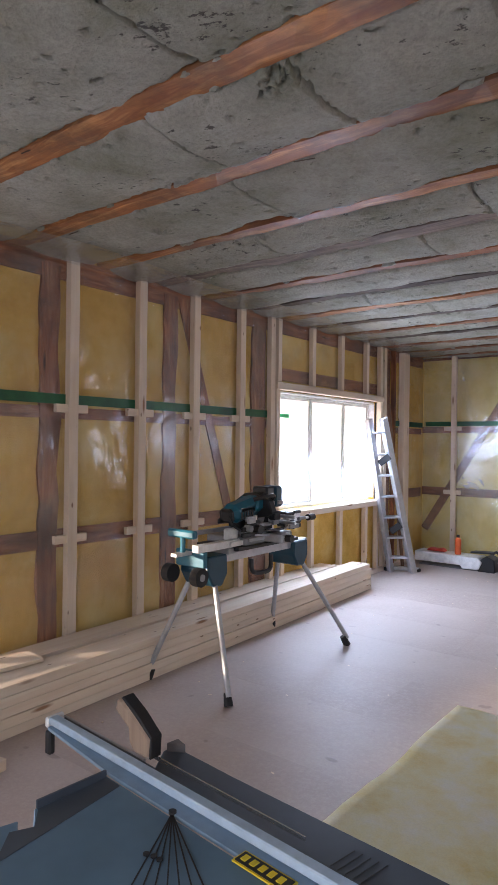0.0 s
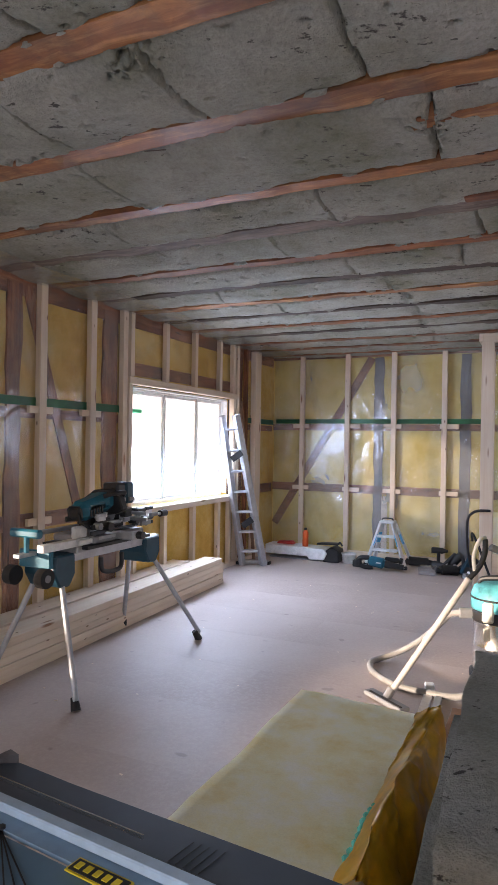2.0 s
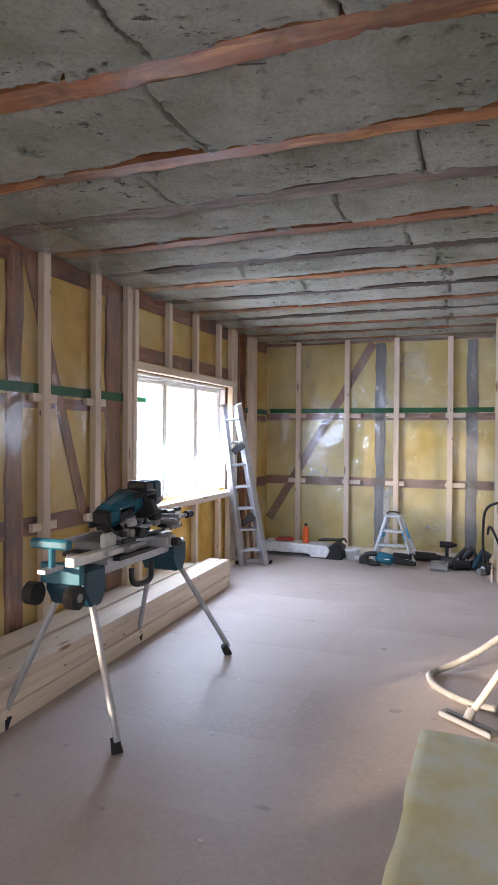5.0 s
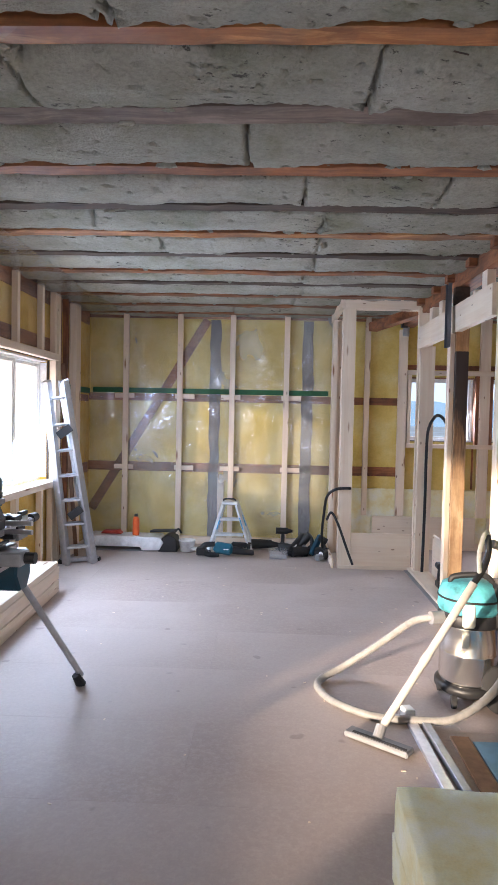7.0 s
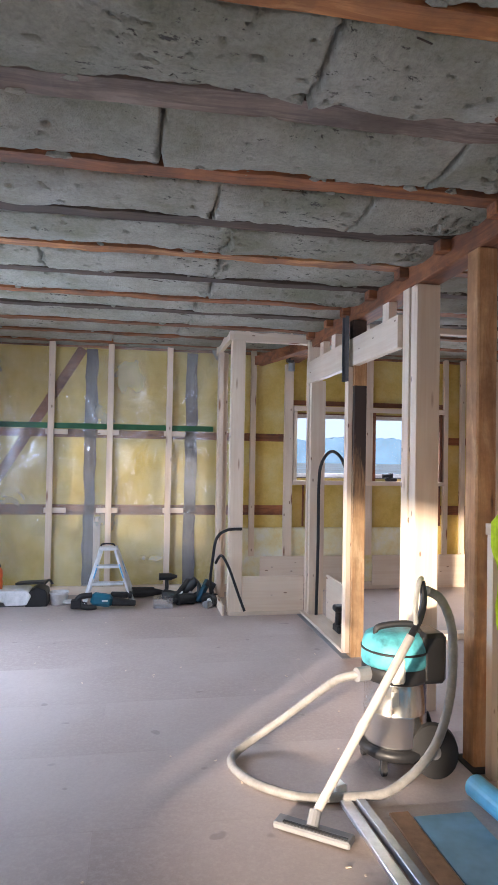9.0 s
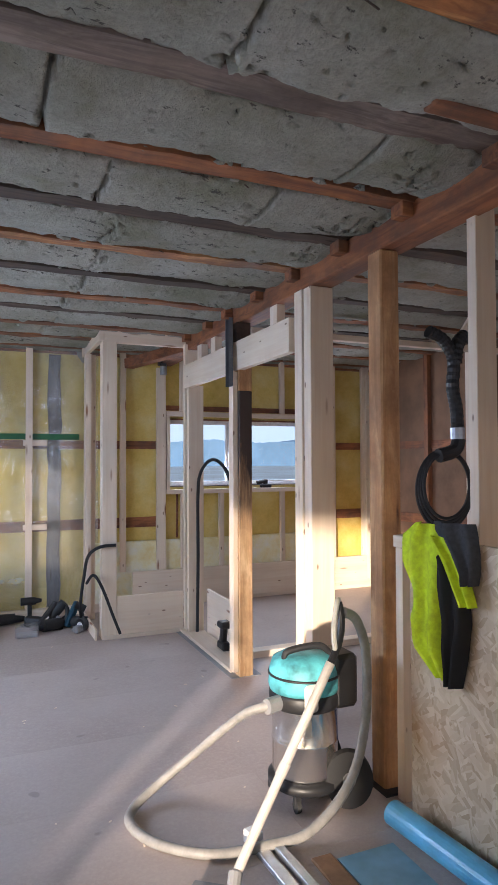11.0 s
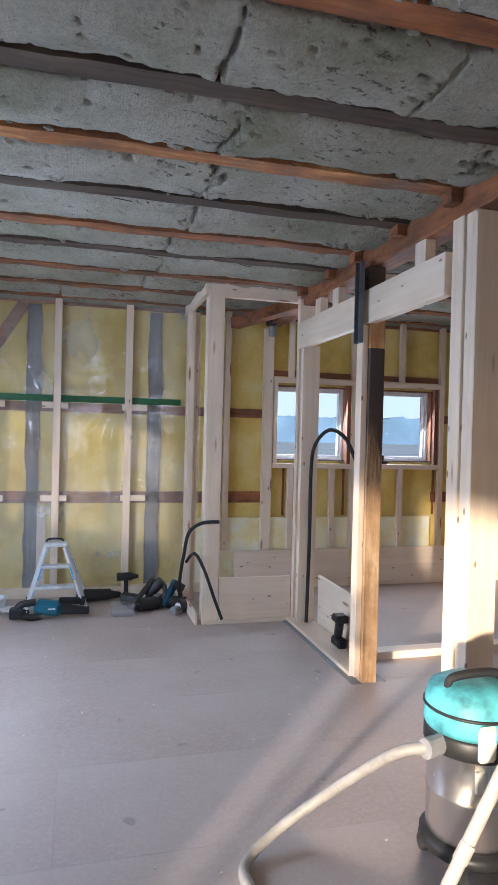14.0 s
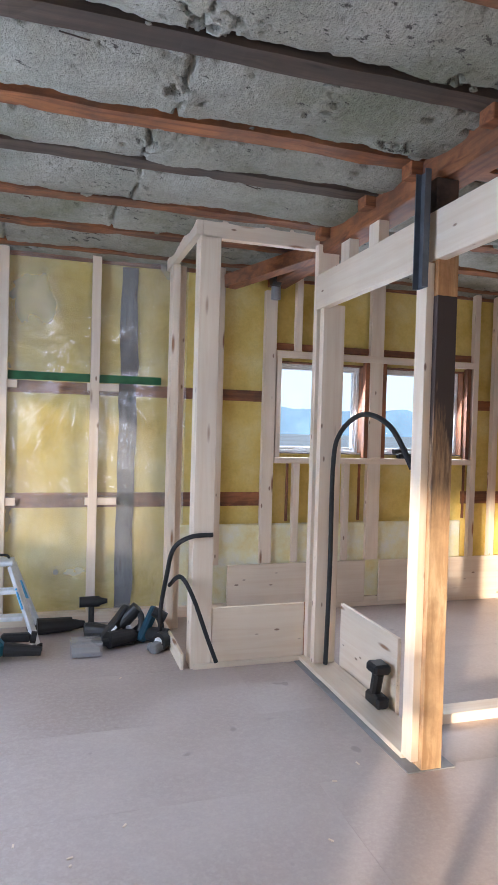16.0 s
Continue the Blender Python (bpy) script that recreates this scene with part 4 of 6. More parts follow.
part("upright", box(1.11, 1.17, 4.134, 4.17, 0.0, 2.27, 0.002), PINE[2], clad)
osb = thing("board_screen", "low chipped strand board screen, partly stained", "screen", (0.87, 5, 0))
part("board", box(0.855, 0.873, 4.36, 5.56, 0.0, 1.13, 0.002), OSB, osb)
part("top_rail", box(0.875, 0.975, 4.36, 5.70, 1.06, 1.11, 0.002), PINE[1], osb)
for y in (4.42, 5.2, 5.66):
    part("stud", box(0.875, 0.975, y - 0.024, y + 0.024, 0.0, 1.059, 0.002), PINE[2], osb)

cross = thing("cross_frame", "new pine cross partition plates beyond the doorway", "wall frame", (2.2, 7.75, 0))
part("bottom_plate", box(1.05, XE - 0.01, 7.68, 7.78, 0.0, 0.048, 0.002), PINE[0], cross)
part("top_plate", box(1.02, XE - 0.01, 7.56, 7.62, 2.34, 2.385, 0.002), PINE[0], cross)
part("lath", bar((2.2, 6.6, 2.40), (2.9, 7.6, 2.41), 0.06, 0.025), PINE[0], cross)
part("stud", box(3.25, 3.35, 7.68, 7.78, 0.048, 2.34, 0.002), OLD[2], cross)

# shaft frame
shaft = thing("shaft_frame", "new pine box frame standing beside the north wall", "wall frame", (0.5, 9.1, 0))
part("stud", box(0.155, 0.272, 8.61, 8.66, 0.0, 2.41, 0.002), PINE[2], shaft)
part("stud", box(0.160, 0.205, 8.662, 8.75, 0.0, 2.41, 0.002), PINE[2], shaft)
part("stud", box(0.130, 0.180, 9.30, 9.42, 0.0, 2.41, 0.002), PINE[2], shaft)
part("stud", box(0.182, 0.225, 9.34, 9.39, 0.0, 2.41, 0.002), PINE[2], shaft)
part("top_plate", box(0.128, 0.168, 8.61, 9.54, 2.412, 2.495, 0.002), PINE[1], shaft)
part("top_plate", box(0.17, 0.86, 8.61, 8.66, 2.40, 2.498, 0.002), PINE[0], shaft)
part("front_board", box(0.277, 0.833, 8.615, 8.635, 0.0, 0.335, 0.002), PINE[0], shaft, "pale plywood front board")
part("side_board", box(0.99, 1.01, 7.82, 8.45, 0.0, 0.37, 0.002), PINE[1], shaft, "pale plywood side board")
part("inner_board", box(0.84, 0.98, 8.62, 8.64, 0.0, 0.335, 0.002), ORANGE[0], shaft)
part("bottom_plate", box(0.10, 0.118, 8.61, 9.5, 0.0, 0.09, 0.002), PINE[1], shaft)
part("bottom_plate", box(0.17, 0.83, 8.595, 8.61, 0.0, 0.03, 0.002), PINE[0], shaft)
part("slanted_beam", bar((0.55, 9.45, 2.36), (0.90, 8.72, 2.42), 0.10, 0.09, 0.004), OLD[1], shaft, "old brown slanted beam")
part("bracket", rod((0.91, 9.50, 2.28), (0.91, 9.50, 2.40), 0.035), ZINC, shaft, "galvanised post bracket")


# ---- timber pile ----
pile = thing("timber_pile", "long pile of pale new planks along the wall", "timber", (-2.2, 5, 0))
rng = random.Random(4)
for lay in range(5):
    z0 = lay * 0.05
    n = 2 if lay < 4 else 2
    for k in range(n):
        off = 0.02 * rng.random()
        x1 = -0.0 - k * 0.205
        e = 7.56 - 0.03 * rng.random() - (0.32 if (lay == 4 and k == 1) else 0) - (0.05 if k == 0 and lay == 4 else 0)
        s0 = 1.9 + 0.3 * rng.random()
        bm = box(x1 - 0.198, x1 - 0.004, s0, e, z0 + 0.0015, z0 + 0.0485, 0.002)
        sh = 0.041
        for v in bm.verts:
            v.co.x += -2.118 + off * 0.4 + (7.58 - v.co.y) * sh - (0.06 if (k == 1 and v.co.y < 4) else 0)
        part("plank", bm, PINE[1], pile)
low = tagged(part("loose_plank", bar((-1.80, 3.42, 0.026), (-1.55, 2.0, 0.026), 0.2, 0.048, 0.002), PINE[1]), "single pale plank lying on the floor", "timber")
low2 = tagged(part("loose_board", bar((-2.32, 2.2, 0.262), (-2.20, 3.9, 0.262), 0.18, 0.02, 0.002), PINE[1]), "short pale board on the plank pile", "timber")


# ---- mitre saw on stand ----
def tool_stand():
    s = thing("saw_stand", "teal folding work stand with silver legs", "tool stand", (-1.72, 5.2, 0))
    for (hx, hy, hz), (fx, fy) in (((-1.66, 4.70, 0.66), (-1.40, 4.54)), ((-1.80, 4.70, 0.66), (-2.02, 4.54)), ((-1.66, 5.55, 0.66), (-1.436, 5.87)), ((-1.80, 5.55, 0.66), (-2.08, 5.87))):
        leg = part("leg", rod((hx, hy, hz), (fx, fy, 0.05), 0.016), DULLALU, s)
        part("rubber_foot", rod((fx + (hx - fx) * 0.09, fy + (hy - fy) * 0.09, 0.062), (fx, fy, 0.0), 0.020, 0.026), RUBBER, leg)
    part("rail", box(-1.80, -1.75, 4.60, 5.66, 0.70, 0.75, 0.004), DULLALU, s)
    part("rail", box(-1.69, -1.64, 4.60, 5.66, 0.70, 0.75, 0.004), DULLALU, s)
    part("cross_plate", box(-1.749, -1.691, 4.62, 5.64, 0.71, 0.735, 0.002), BLACK, s)
    for y, h in ((4.61, 0.0), (5.46, -0.01)):
        part("hub", prism([(y, 0.755 + h), (y + 0.16, 0.755 + h), (y + 0.165, 0.64), (y + 0.12, 0.575), (y + 0.04, 0.58), (y - 0.01, 0.66)], 0, -1.83, -1.61, 0.01), DKTEAL, s, "dark teal leg hub")
    part("end_cap", box(-1.83, -1.61, 4.565, 4.598, 0.695, 0.79, 0.006), TEAL, s)
    arm = part("extension_arm", box(-1.745, -1.70, 4.44, 4.80, 0.765, 0.785, 0.002), DULLALU, s)
    part("roller_support", box(-1.83, -1.62, 4.49, 4.53, 0.865, 0.91, 0.01), TEAL, s)
    part("roller_post", rod((-1.72, 4.51, 0.78), (-1.72, 4.51, 0.87), 0.015), TEAL, s)
    w = part("wheel", rod((-1.64, 4.53, 0.655), (-1.59, 4.53, 0.655), 0.052, seg=22), RUBBER, s)
    part("hub_cap", rod((-1.592, 4.53, 0.655), (-1.585, 4.53, 0.655), 0.02), GREYP, w)
    w = part("wheel", rod((-1.86, 4.53, 0.655), (-1.81, 4.53, 0.655), 0.052, seg=22), RUBBER, s)
    part("handle_grip", tube([(-1.60, 4.98, 0.70), (-1.59, 4.99, 0.62), (-1.59, 5.15, 0.61), (-1.60, 5.18, 0.70)], 0.014), BLACK, s)


def mitre_saw():
    m = thing("mitre_saw", "teal sliding mitre saw on the folding stand", "power saw", (-1.72, 5.25, 0.76))
    part("bracket", box(-1.84, -1.60, 4.86, 4.92, 0.751, 0.79, 0.004), DULLALU, m)
    part("bracket", box(-1.84, -1.60, 5.52, 5.58, 0.751, 0.79, 0.004), DULLALU, m)
    part("base", box(-1.88, -1.57, 4.98, 5.50, 0.791, 0.84, 0.01), GREYP, m, "cast aluminium base")
    part("base_skirt", box(-1.89, -1.56, 4.905, 5.555, 0.77, 0.7905), BLACK, m)
    part("turntable", rod((-1.66, 5.23, 0.841), (-1.66, 5.23, 0.860), 0.14, seg=32), ZINC, m)
    part("table_arm", box(-1.60, -1.44, 5.18, 5.28, 0.80, 0.86, 0.006), DULLALU, m)
    part("mitre_knob", rod((-1.44, 5.23, 0.83), (-1.40, 5.23, 0.83), 0.025), BLACK, m)
    part("fence", box(-1.80, -1.775, 4.72, 5.10, 0.862, 0.89, 0.004), DULLALU, m)
    part("fence", box(-1.80, -1.775, 5.34, 5.62, 0.862, 0.915, 0.004), DULLALU, m)
    for z, x in ((0.915, -1.86), (0.955, -1.86)):
        part("slide_rod", rod((x + 0.40, 5.36, z), (x - 0.16, 5.36, z), 0.012), ALU, m)
    part("rod_block", box(-1.93, -1.83, 5.26, 5.44, 0.846, 1.0, 0.012), BLACK, m)
    part("side_rod", rod((-1.62, 5.25, 0.905), (-1.62, 5.80, 0.905), 0.010), ALU, m)
    part("rod_end", rod((-1.62, 5.77, 0.905), (-1.62, 5.84, 0.905), 0.024), BLACK, m)
    part("side_rod", rod((-1.72, 5.25, 0.875), (-1.72, 5.80, 0.875), 0.010), ALU, m)
    part("rod_end", rod((-1.72, 5.74, 0.875), (-1.72, 5.81, 0.875), 0.024), BLACK, m)
    g = [(-1.86, 0.96), (-1.83, 1.05), (-1.75, 1.11), (-1.65, 1.12), (-1.56, 1.07), (-1.53, 0.99), (-1.58, 0.96), (-1.70, 0.94)]
    part("blade_guard", prism([(x, z) for x, z in g], 1, 5.20, 5.26, 0.008), BLACK, m)
    part("blade", rod((-1.69, 5.225, 0.965), (-1.69, 5.230, 0.965), 0.085, seg=36), GREYP, m)
    part("motor", bar((-1.68, 4.95, 0.985), (-1.68, 5.24, 1.045), 0.13, 0.125, 0.035), TEAL, m, "teal motor housing")
    part("motor_vent", bar((-1.68, 4.925, 0.98), (-1.68, 4.95, 0.985), 0.10, 0.09, 0.02), BLACK, m)
    part("battery", box(-1.74, -1.62, 5.27, 5.36, 1.01, 1.155, 0.012), BLACK, m)
    part("battery", box(-1.74, -1.62, 5.37, 5.455, 1.01, 1.155, 0.012), DKTEAL, m)
    part("head", box(-1.76, -1.60, 5.14, 5.30, 1.00, 1.09, 0.02), TEAL, m)
    part("handle", tube([(-1.60, 5.10, 1.08), (-1.55, 5.14, 1.10), (-1.55, 5.24, 1.10), (-1.60, 5.28, 1.06)], 0.015), BLACK, m)
    for k in range(5):
        part("vent_slat", box(-1.612, -1.606, 4.99 + k * 0.026, 5.004 + k * 0.026, 0.955 + k * 0.004, 1.005 + k * 0.004, 0.001), BLACK, m)
    for k in range(2):
        part("battery_clip", box(-1.618, -1.608, 5.285 + k * 0.10, 5.345 + k * 0.10, 1.03, 1.055, 0.002), GREYP, m)
    for k, (y, z, r) in enumerate(((5.02, 0.90, 0.022), (5.12, 0.885, 0.03), (5.42, 0.89, 0.026), (5.50, 0.87, 0.018))):
        part("knob", rod((-1.60, y, z), (-1.555, y, z), r), BLACK if k % 2 else GREYP, m)
    part("scale_strip", box(-1.572, -1.566, 5.02, 5.46, 0.815, 0.835, 0.001), DULLALU, m)
    part("stop_arm", bar((-1.60, 5.30, 0.93), (-1.58, 5.52, 0.90), 0.03, 0.02, 0.004), DULLALU, m)
    part("link", bar((-1.61, 5.05, 0.93), (-1.60, 5.22, 0.88), 0.035, 0.02, 0.004), BLACK, m)
    rc = random.Random(21)
    for k in range(26):
        y, z, x = rc.uniform(5.0, 5.62), rc.uniform(0.85, 0.97), rc.uniform(-1.66, -1.56)
        a_, h = rc.uniform(0.02, 0.06), rc.uniform(0.008, 0.018)
        part("fitting", box(x, x + 0.02, y - a_, y + a_, z - h, z + h, 0.003), (BLACK, DULLALU, BLACK, GREYP, WHITEP)[k % 5], m)
    part("fence_top", box(-1.79, -1.775, 4.98, 5.10, 0.916, 0.95, 0.004), BLACK, m)
    part("head_arm", bar((-1.66, 5.22, 1.0), (-1.86, 5.36, 0.93), 0.07, 0.06, 0.01), GREYP, m)
    part("front_plate", box(-1.60, -1.585, 4.86, 5.10, 0.80, 0.83, 0.003), WHITEP, m)
    part("depth_knob", rod((-1.60, 5.38, 0.90), (-1.54, 5.38, 0.90), 0.022), BLACK, m)
    part("cable", tube([(-1.68, 4.95, 1.0), (-1.60, 4.90, 0.93), (-1.62, 5.02, 0.88), (-1.75, 5.1, 0.90)], 0.007), RUBBER, m)
    part("laser_box", box(-1.62, -1.57, 5.29, 5.36, 0.93, 0.99, 0.006), BLACK, m)
    part("wing", box(-1.66, -1.61, 4.60, 5.10, 0.79, 0.835, 0.003), WHITEP, m, "pale extension wing")
    part("wing_support", box(-1.65, -1.62, 4.86, 4.98, 0.836, 0.91, 0.01), WHITEP, m)
    part("motor_stripe", box(-1.625, -1.615, 5.0, 5.14, 1.0, 1.03, 0.002), WHITEP, m)
    part("carry_bar", rod((-1.58, 5.08, 0.865), (-1.58, 5.40, 0.865), 0.009), BLACK, m)
    part("lower_guard", rod((-1.665, 5.27, 0.93), (-1.655, 5.27, 0.93), 0.075, seg=20), BLACK, m)
    part("pivot", box(-1.80, -1.70, 5.34, 5.46, 0.84, 0.95, 0.01), BLACK, m)
    part("clamp", rod((-1.60, 5.46, 0.85), (-1.60, 5.46, 0.98), 0.008), ALU, m)
    part("clamp_arm", box(-1.65, -1.55, 5.43, 5.49, 0.95, 0.975, 0.004), BLACK, m)
    for o in m.children_recursive:
        for v in o.data.vertices:
            v.co.y = 5.10 + (v.co.y - 5.21) * 0.95
            v.co.z = 0.751 + (v.co.z - 0.751) * 0.92


tool_stand()
mitre_saw()


# ---- ladder ----
def ladder():
    l = thing("ladder", "folded aluminium multi-section ladder leaning by the window", "ladder", (-2.28, 8.56, 0))
    A0, A1 = Vector((-2.375, 8.50, 0)), Vector((-2.395, 7.98, 1.66))
    B0, B1 = Vector((-2.16, 8.60, 0)), Vector((-2.30, 8.12, 1.68))
    for sh in (Vector((0, 0, 0)), Vector((0.045, -0.055, 0))):
        for p, q in ((A0, A1), (B0, B1)):
            part("rail", bar(p + sh, q + sh, 0.030, 0.082, 0.003), DULLALU, l)
        for k in range(7):
            u = 0.10 + k * 0.135
            part("rung", bar(A0.lerp(A1, u) + sh, B0.lerp(B1, u) + sh, 0.045, 0.022, 0.004), DULLALU, l)
    for u in (0.48, 0.5):
        for p, q in ((A0, A1), (B0, B1)):
            part("hinge", box(*(c for v in zip(p.lerp(q, u) - Vector((0.022, 0.03, 0.04)), p.lerp(q, u) + Vector((0.03, 0.03, 0.04))) for c in v), 0.006), ZINC, l)
    for u in (0.30, 0.74):
        c = A0.lerp(B0, 0.5).lerp(A1.lerp(B1, 0.5), u) + Vector((0.06, -0.07, 0))
        part("hinge_plate", bar(c - Vector((0.05, 0.02, 0.04)), c + Vector((0.05, 0.02, 0.04)), 0.02, 0.07, 0.004), BLACK, l)
    part("stabiliser", bar((-2.42, 8.49, 0.03), (-2.10, 8.64, 0.03), 0.05, 0.04, 0.004), DULLALU, l)
    for p in ((-2.41, 8.49), (-2.11, 8.64)):
        part("rubber_foot", box(p[0] - 0.025, p[0] + 0.025, p[1] - 0.03, p[1] + 0.03, 0, 0.035, 0.005), RUBBER, l)


ladder()
tagged(part("dark_lath", bar((-2.37, 8.82, 0.0), (-2.415, 8.50, 1.85), 0.035, 0.02, 0.002), BOARDB), "dark narrow lath leaning behind the ladder", "lath")


# ---- step stool ----
def step_stool():
    s = thing("step_stool", "small aluminium step stool with sky-blue trim", "step stool", (-0.9, 9.28, 0))
    top = 0.515
    part("platform", box(-0.98, -0.81, 9.20, 9.35, top - 0.03, top, 0.008), PALEALU, s)
    for x0, x1 in ((-0.965, -1.10), (-0.825, -0.66)):
        for y0, y1 in ((9.21, 9.10), (9.34, 9.48)):
            leg = part("leg", bar((x0, y0, top - 0.03), (x1, y1, 0.015), 0.045, 0.026, 0.003), PALEALU, s)
            part("rubber_foot", box(x1 - 0.025, x1 + 0.025, y1 - 0.02, y1 + 0.02, 0, 0.04, 0.004), RUBBER, leg)
            xa, ya = x0 + (x1 - x0) * 0.25, y0 + (y1 - y0) * 0.25
            xb, yb = x0 + (x1 - x0) * 0.50, y0 + (y1 - y0) * 0.50
            part("trim", bar((xa, ya - 0.014, (top - 0.03) * 0.75), (xb, yb - 0.014, (top - 0.03) * 0.5), 0.047, 0.006), SKYB, leg, "sky-blue trim")
    for z, e in ((0.33, 0.035), (0.18, 0.075)):
        part("step", box(-0.98 - e * 0.8, -0.81 + e * 0.8, 9.21 - e - 0.03, 9.23 - e + 0.03, z, z + 0.025, 0.004), PALEALU, s)
    part("top_grip", tube([(-0.97, 9.30, top - 0.004), (-0.95, 9.30, top + 0.02), (-0.86, 9.30, top + 0.02), (-0.84, 9.30, top - 0.004)], 0.008), BLACK, s)


step_stool()


# ---- tools along the north wall ----
def foam_block():
    s = thing("foam_block", "long white chipped foam block on the floor", "foam block", (-1.95, 9.2, 0))
    bm = prism([(-2.34, 0.05), (-2.34, 0.16), (-1.60, 0.15), (-1.56, 0.10), (-1.60, 0.02), (-1.78, 0.015), (-1.80, 0.05)], 1, 9.08, 9.34, 0.008)
    part("block", bm, WHITEP, s)
    part("base_board", box(-2.30, -1.62, 9.12, 9.32, 0.0, 0.014, 0.002), GREYP, s)


foam_block()


def bottle(x, y, z, h, col):
    s = thing("orange_bottle", "bright orange bottle with a black cap", "bottle", (x, y, z))
    part("body", lathe((x, y, z), [(0.034, 0), (0.036, 0.02), (0.036, h * 0.35), (0.030, h * 0.42), (0.036, h * 0.5), (0.034, h * 0.75), (0.017, h * 0.88)]), col, s, smooth=True)
    part("cap", lathe((x, y, z + h * 0.88), [(0.017, 0), (0.019, 0.003), (0.017, h * 0.12)]), BLACK, s)


bottle(-1.86, 9.18, 0.153, 0.22, ORG)
tagged(part("red_cloth", prism([(-2.22, 0.166), (-2.19, 0.20), (-2.12, 0.195), (-2.04, 0.205), (-2.0, 0.166)], 1, 9.14, 9.24, 0.006), RED), "small dull red pouch on the foam block", "pouch")


def open_case():
    s = thing("tool_case", "black plastic tool case standing open", "case", (-1.55, 9.2, 0))
    part("base", prism([(-1.62, 0.0), (-1.42, 0.0), (-1.43, 0.14), (-1.52, 0.18), (-1.60, 0.12)], 1, 9.10, 9.32, 0.01), BLACK, s)
    part("lid", bar((-1.70, 9.22, 0.195), (-1.44, 9.16, 0.215), 0.12, 0.02, 0.004), BLACK, s)
    part("handle", tube([(-1.45, 9.12, 0.2), (-1.41, 9.11, 0.24), (-1.38, 9.11, 0.2)], 0.01), BLACK, s)


open_case()
bk = thing("bucket", "small white plastic tub with a loose lid", "tub", (-1.33, 9.20, 0))
part("body", lathe((-1.33, 9.20, 0), [(0.07, 0), (0.082, 0.10), (0.088, 0.102), (0.088, 0.115), (0.078, 0.115), (0.068, 0.02)]), WHITEP, bk, smooth=True)
part("lid", lathe((-1.22, 9.14, 0.03), [(0.07, 0), (0.072, 0.01), (0.06, 0.014)]), WHITEP, bk)


def power_tool(name, label, base, yaw, body, dark, length=0.3, handle_h=0.0, batt=True):
    s = thing(name, label, "power tool", base)
    pos = Matrix.Translation(base) @ Matrix.Rotation(yaw, 4, "Z")

    def tr(bm):
        bmesh.ops.transform(bm, matrix=pos, verts=bm.verts[:])
        return bm
    part("body", tr(rod((-length * 0.45, 0, 0.055), (length * 0.18, 0, 0.055), 0.052, 0.044, 16)), body, s, smooth=False)
    part("nose", tr(rod((length * 0.18, 0, 0.05), (length * 0.42, 0, 0.045), 0.036, 0.022, 14)), dark, s)
    part("grip", tr(tube([(-length * 0.4, 0, 0.045), (-length * 0.55, 0.05, 0.03), (-length * 0.5, 0.12, 0.025), (-length * 0.25, 0.12, 0.025)], 0.024)), dark, s)
    if batt:
        part("battery", tr(box(-length * 0.58, -length * 0.36, 0.085, 0.16, 0.0, 0.06, 0.006)), dark, s)
    part("tool_bit", tr(bar((length * 0.42, 0, 0.045), (length * 0.75, 0, 0.02), 0.02, 0.004)), dark, s)
    return s


rs = thing("reciprocating_saw", "teal and black reciprocating saw lying on the floor", "power saw", (-0.95, 8.94, 0))
part("rear_grip", tube([(-1.02, 8.94, 0.13), (-1.12, 8.93, 0.12), (-1.15, 8.93, 0.06), (-1.06, 8.93, 0.025), (-0.98, 8.94, 0.03)], 0.026), BLACK, rs)
part("battery", box(-1.20, -1.11, 8.90, 8.98, 0.02, 0.095, 0.008), BLACK, rs)
part("body", bar((-1.03, 8.95, 0.10), (-0.84, 8.94, 0.075), 0.10, 0.11, 0.028), TEAL, rs)
part("boot", rod((-0.84, 8.94, 0.075), (-0.64, 8.93, 0.055), 0.042, 0.026, 14), BLACK, rs)
part("blade_housing", bar((-0.86, 9.00, 0.12), (-0.70, 9.02, 0.11), 0.05, 0.05, 0.012), BLACK, rs)
part("shoe", rod((-0.70, 9.02, 0.11), (-0.67, 9.02, 0.105), 0.034, seg=14), BLACK, rs)
part("name_plate", box(-0.93, -0.88, 8.880, 8.886, 0.085, 0.095), WHITEP, rs)
power_tool("angle_tool", "black power tool lying by the wall", (-0.15, 9.08, 0), 0.4, BLACK, BLACK, 0.26)
tl = thing("nail_gun", "black nailer leaning among the other tools", "power tool", (-0.16, 9.16, 0))
part("magazine", bar((-0.28, 9.12, 0.02), (-0.12, 9.20, 0.20), 0.06, 0.075, 0.012), BLACK, tl)
part("body", rod((-0.17, 9.18, 0.10), (-0.07, 9.16, 0.21), 0.046, 0.04, 16), BLACK, tl)
part("handle", tube([(-0.10, 9.17, 0.21), (-0.05, 9.14, 0.16), (-0.06, 9.12, 0.07), (-0.13, 9.11, 0.03)], 0.020), BLACK, tl)
part("battery", box(-0.18, -0.09, 9.07, 9.14, 0.0, 0.06, 0.006), BLACK, tl)
part("label_plate", bar((-0.235, 9.09, 0.085), (-0.205, 9.095, 0.115), 0.03, 0.004), WHITEP, tl)
part("dial", rod((-0.13, 9.10, 0.10), (-0.13, 9.085, 0.10), 0.018), GREYP, tl)
t2 = thing("framing_tool", "teal and black nailer leaning by the shaft frame", "power tool", (0.0, 9.12, 0))
part("magazine", bar((-0.06, 9.08, 0.02), (0.04, 9.14, 0.21), 0.05, 0.06, 0.012), DKTEAL, t2)
part("body", rod((0.02, 9.12, 0.19), (0.10, 9.10, 0.15), 0.034, 0.03, 14), BLACK, t2)
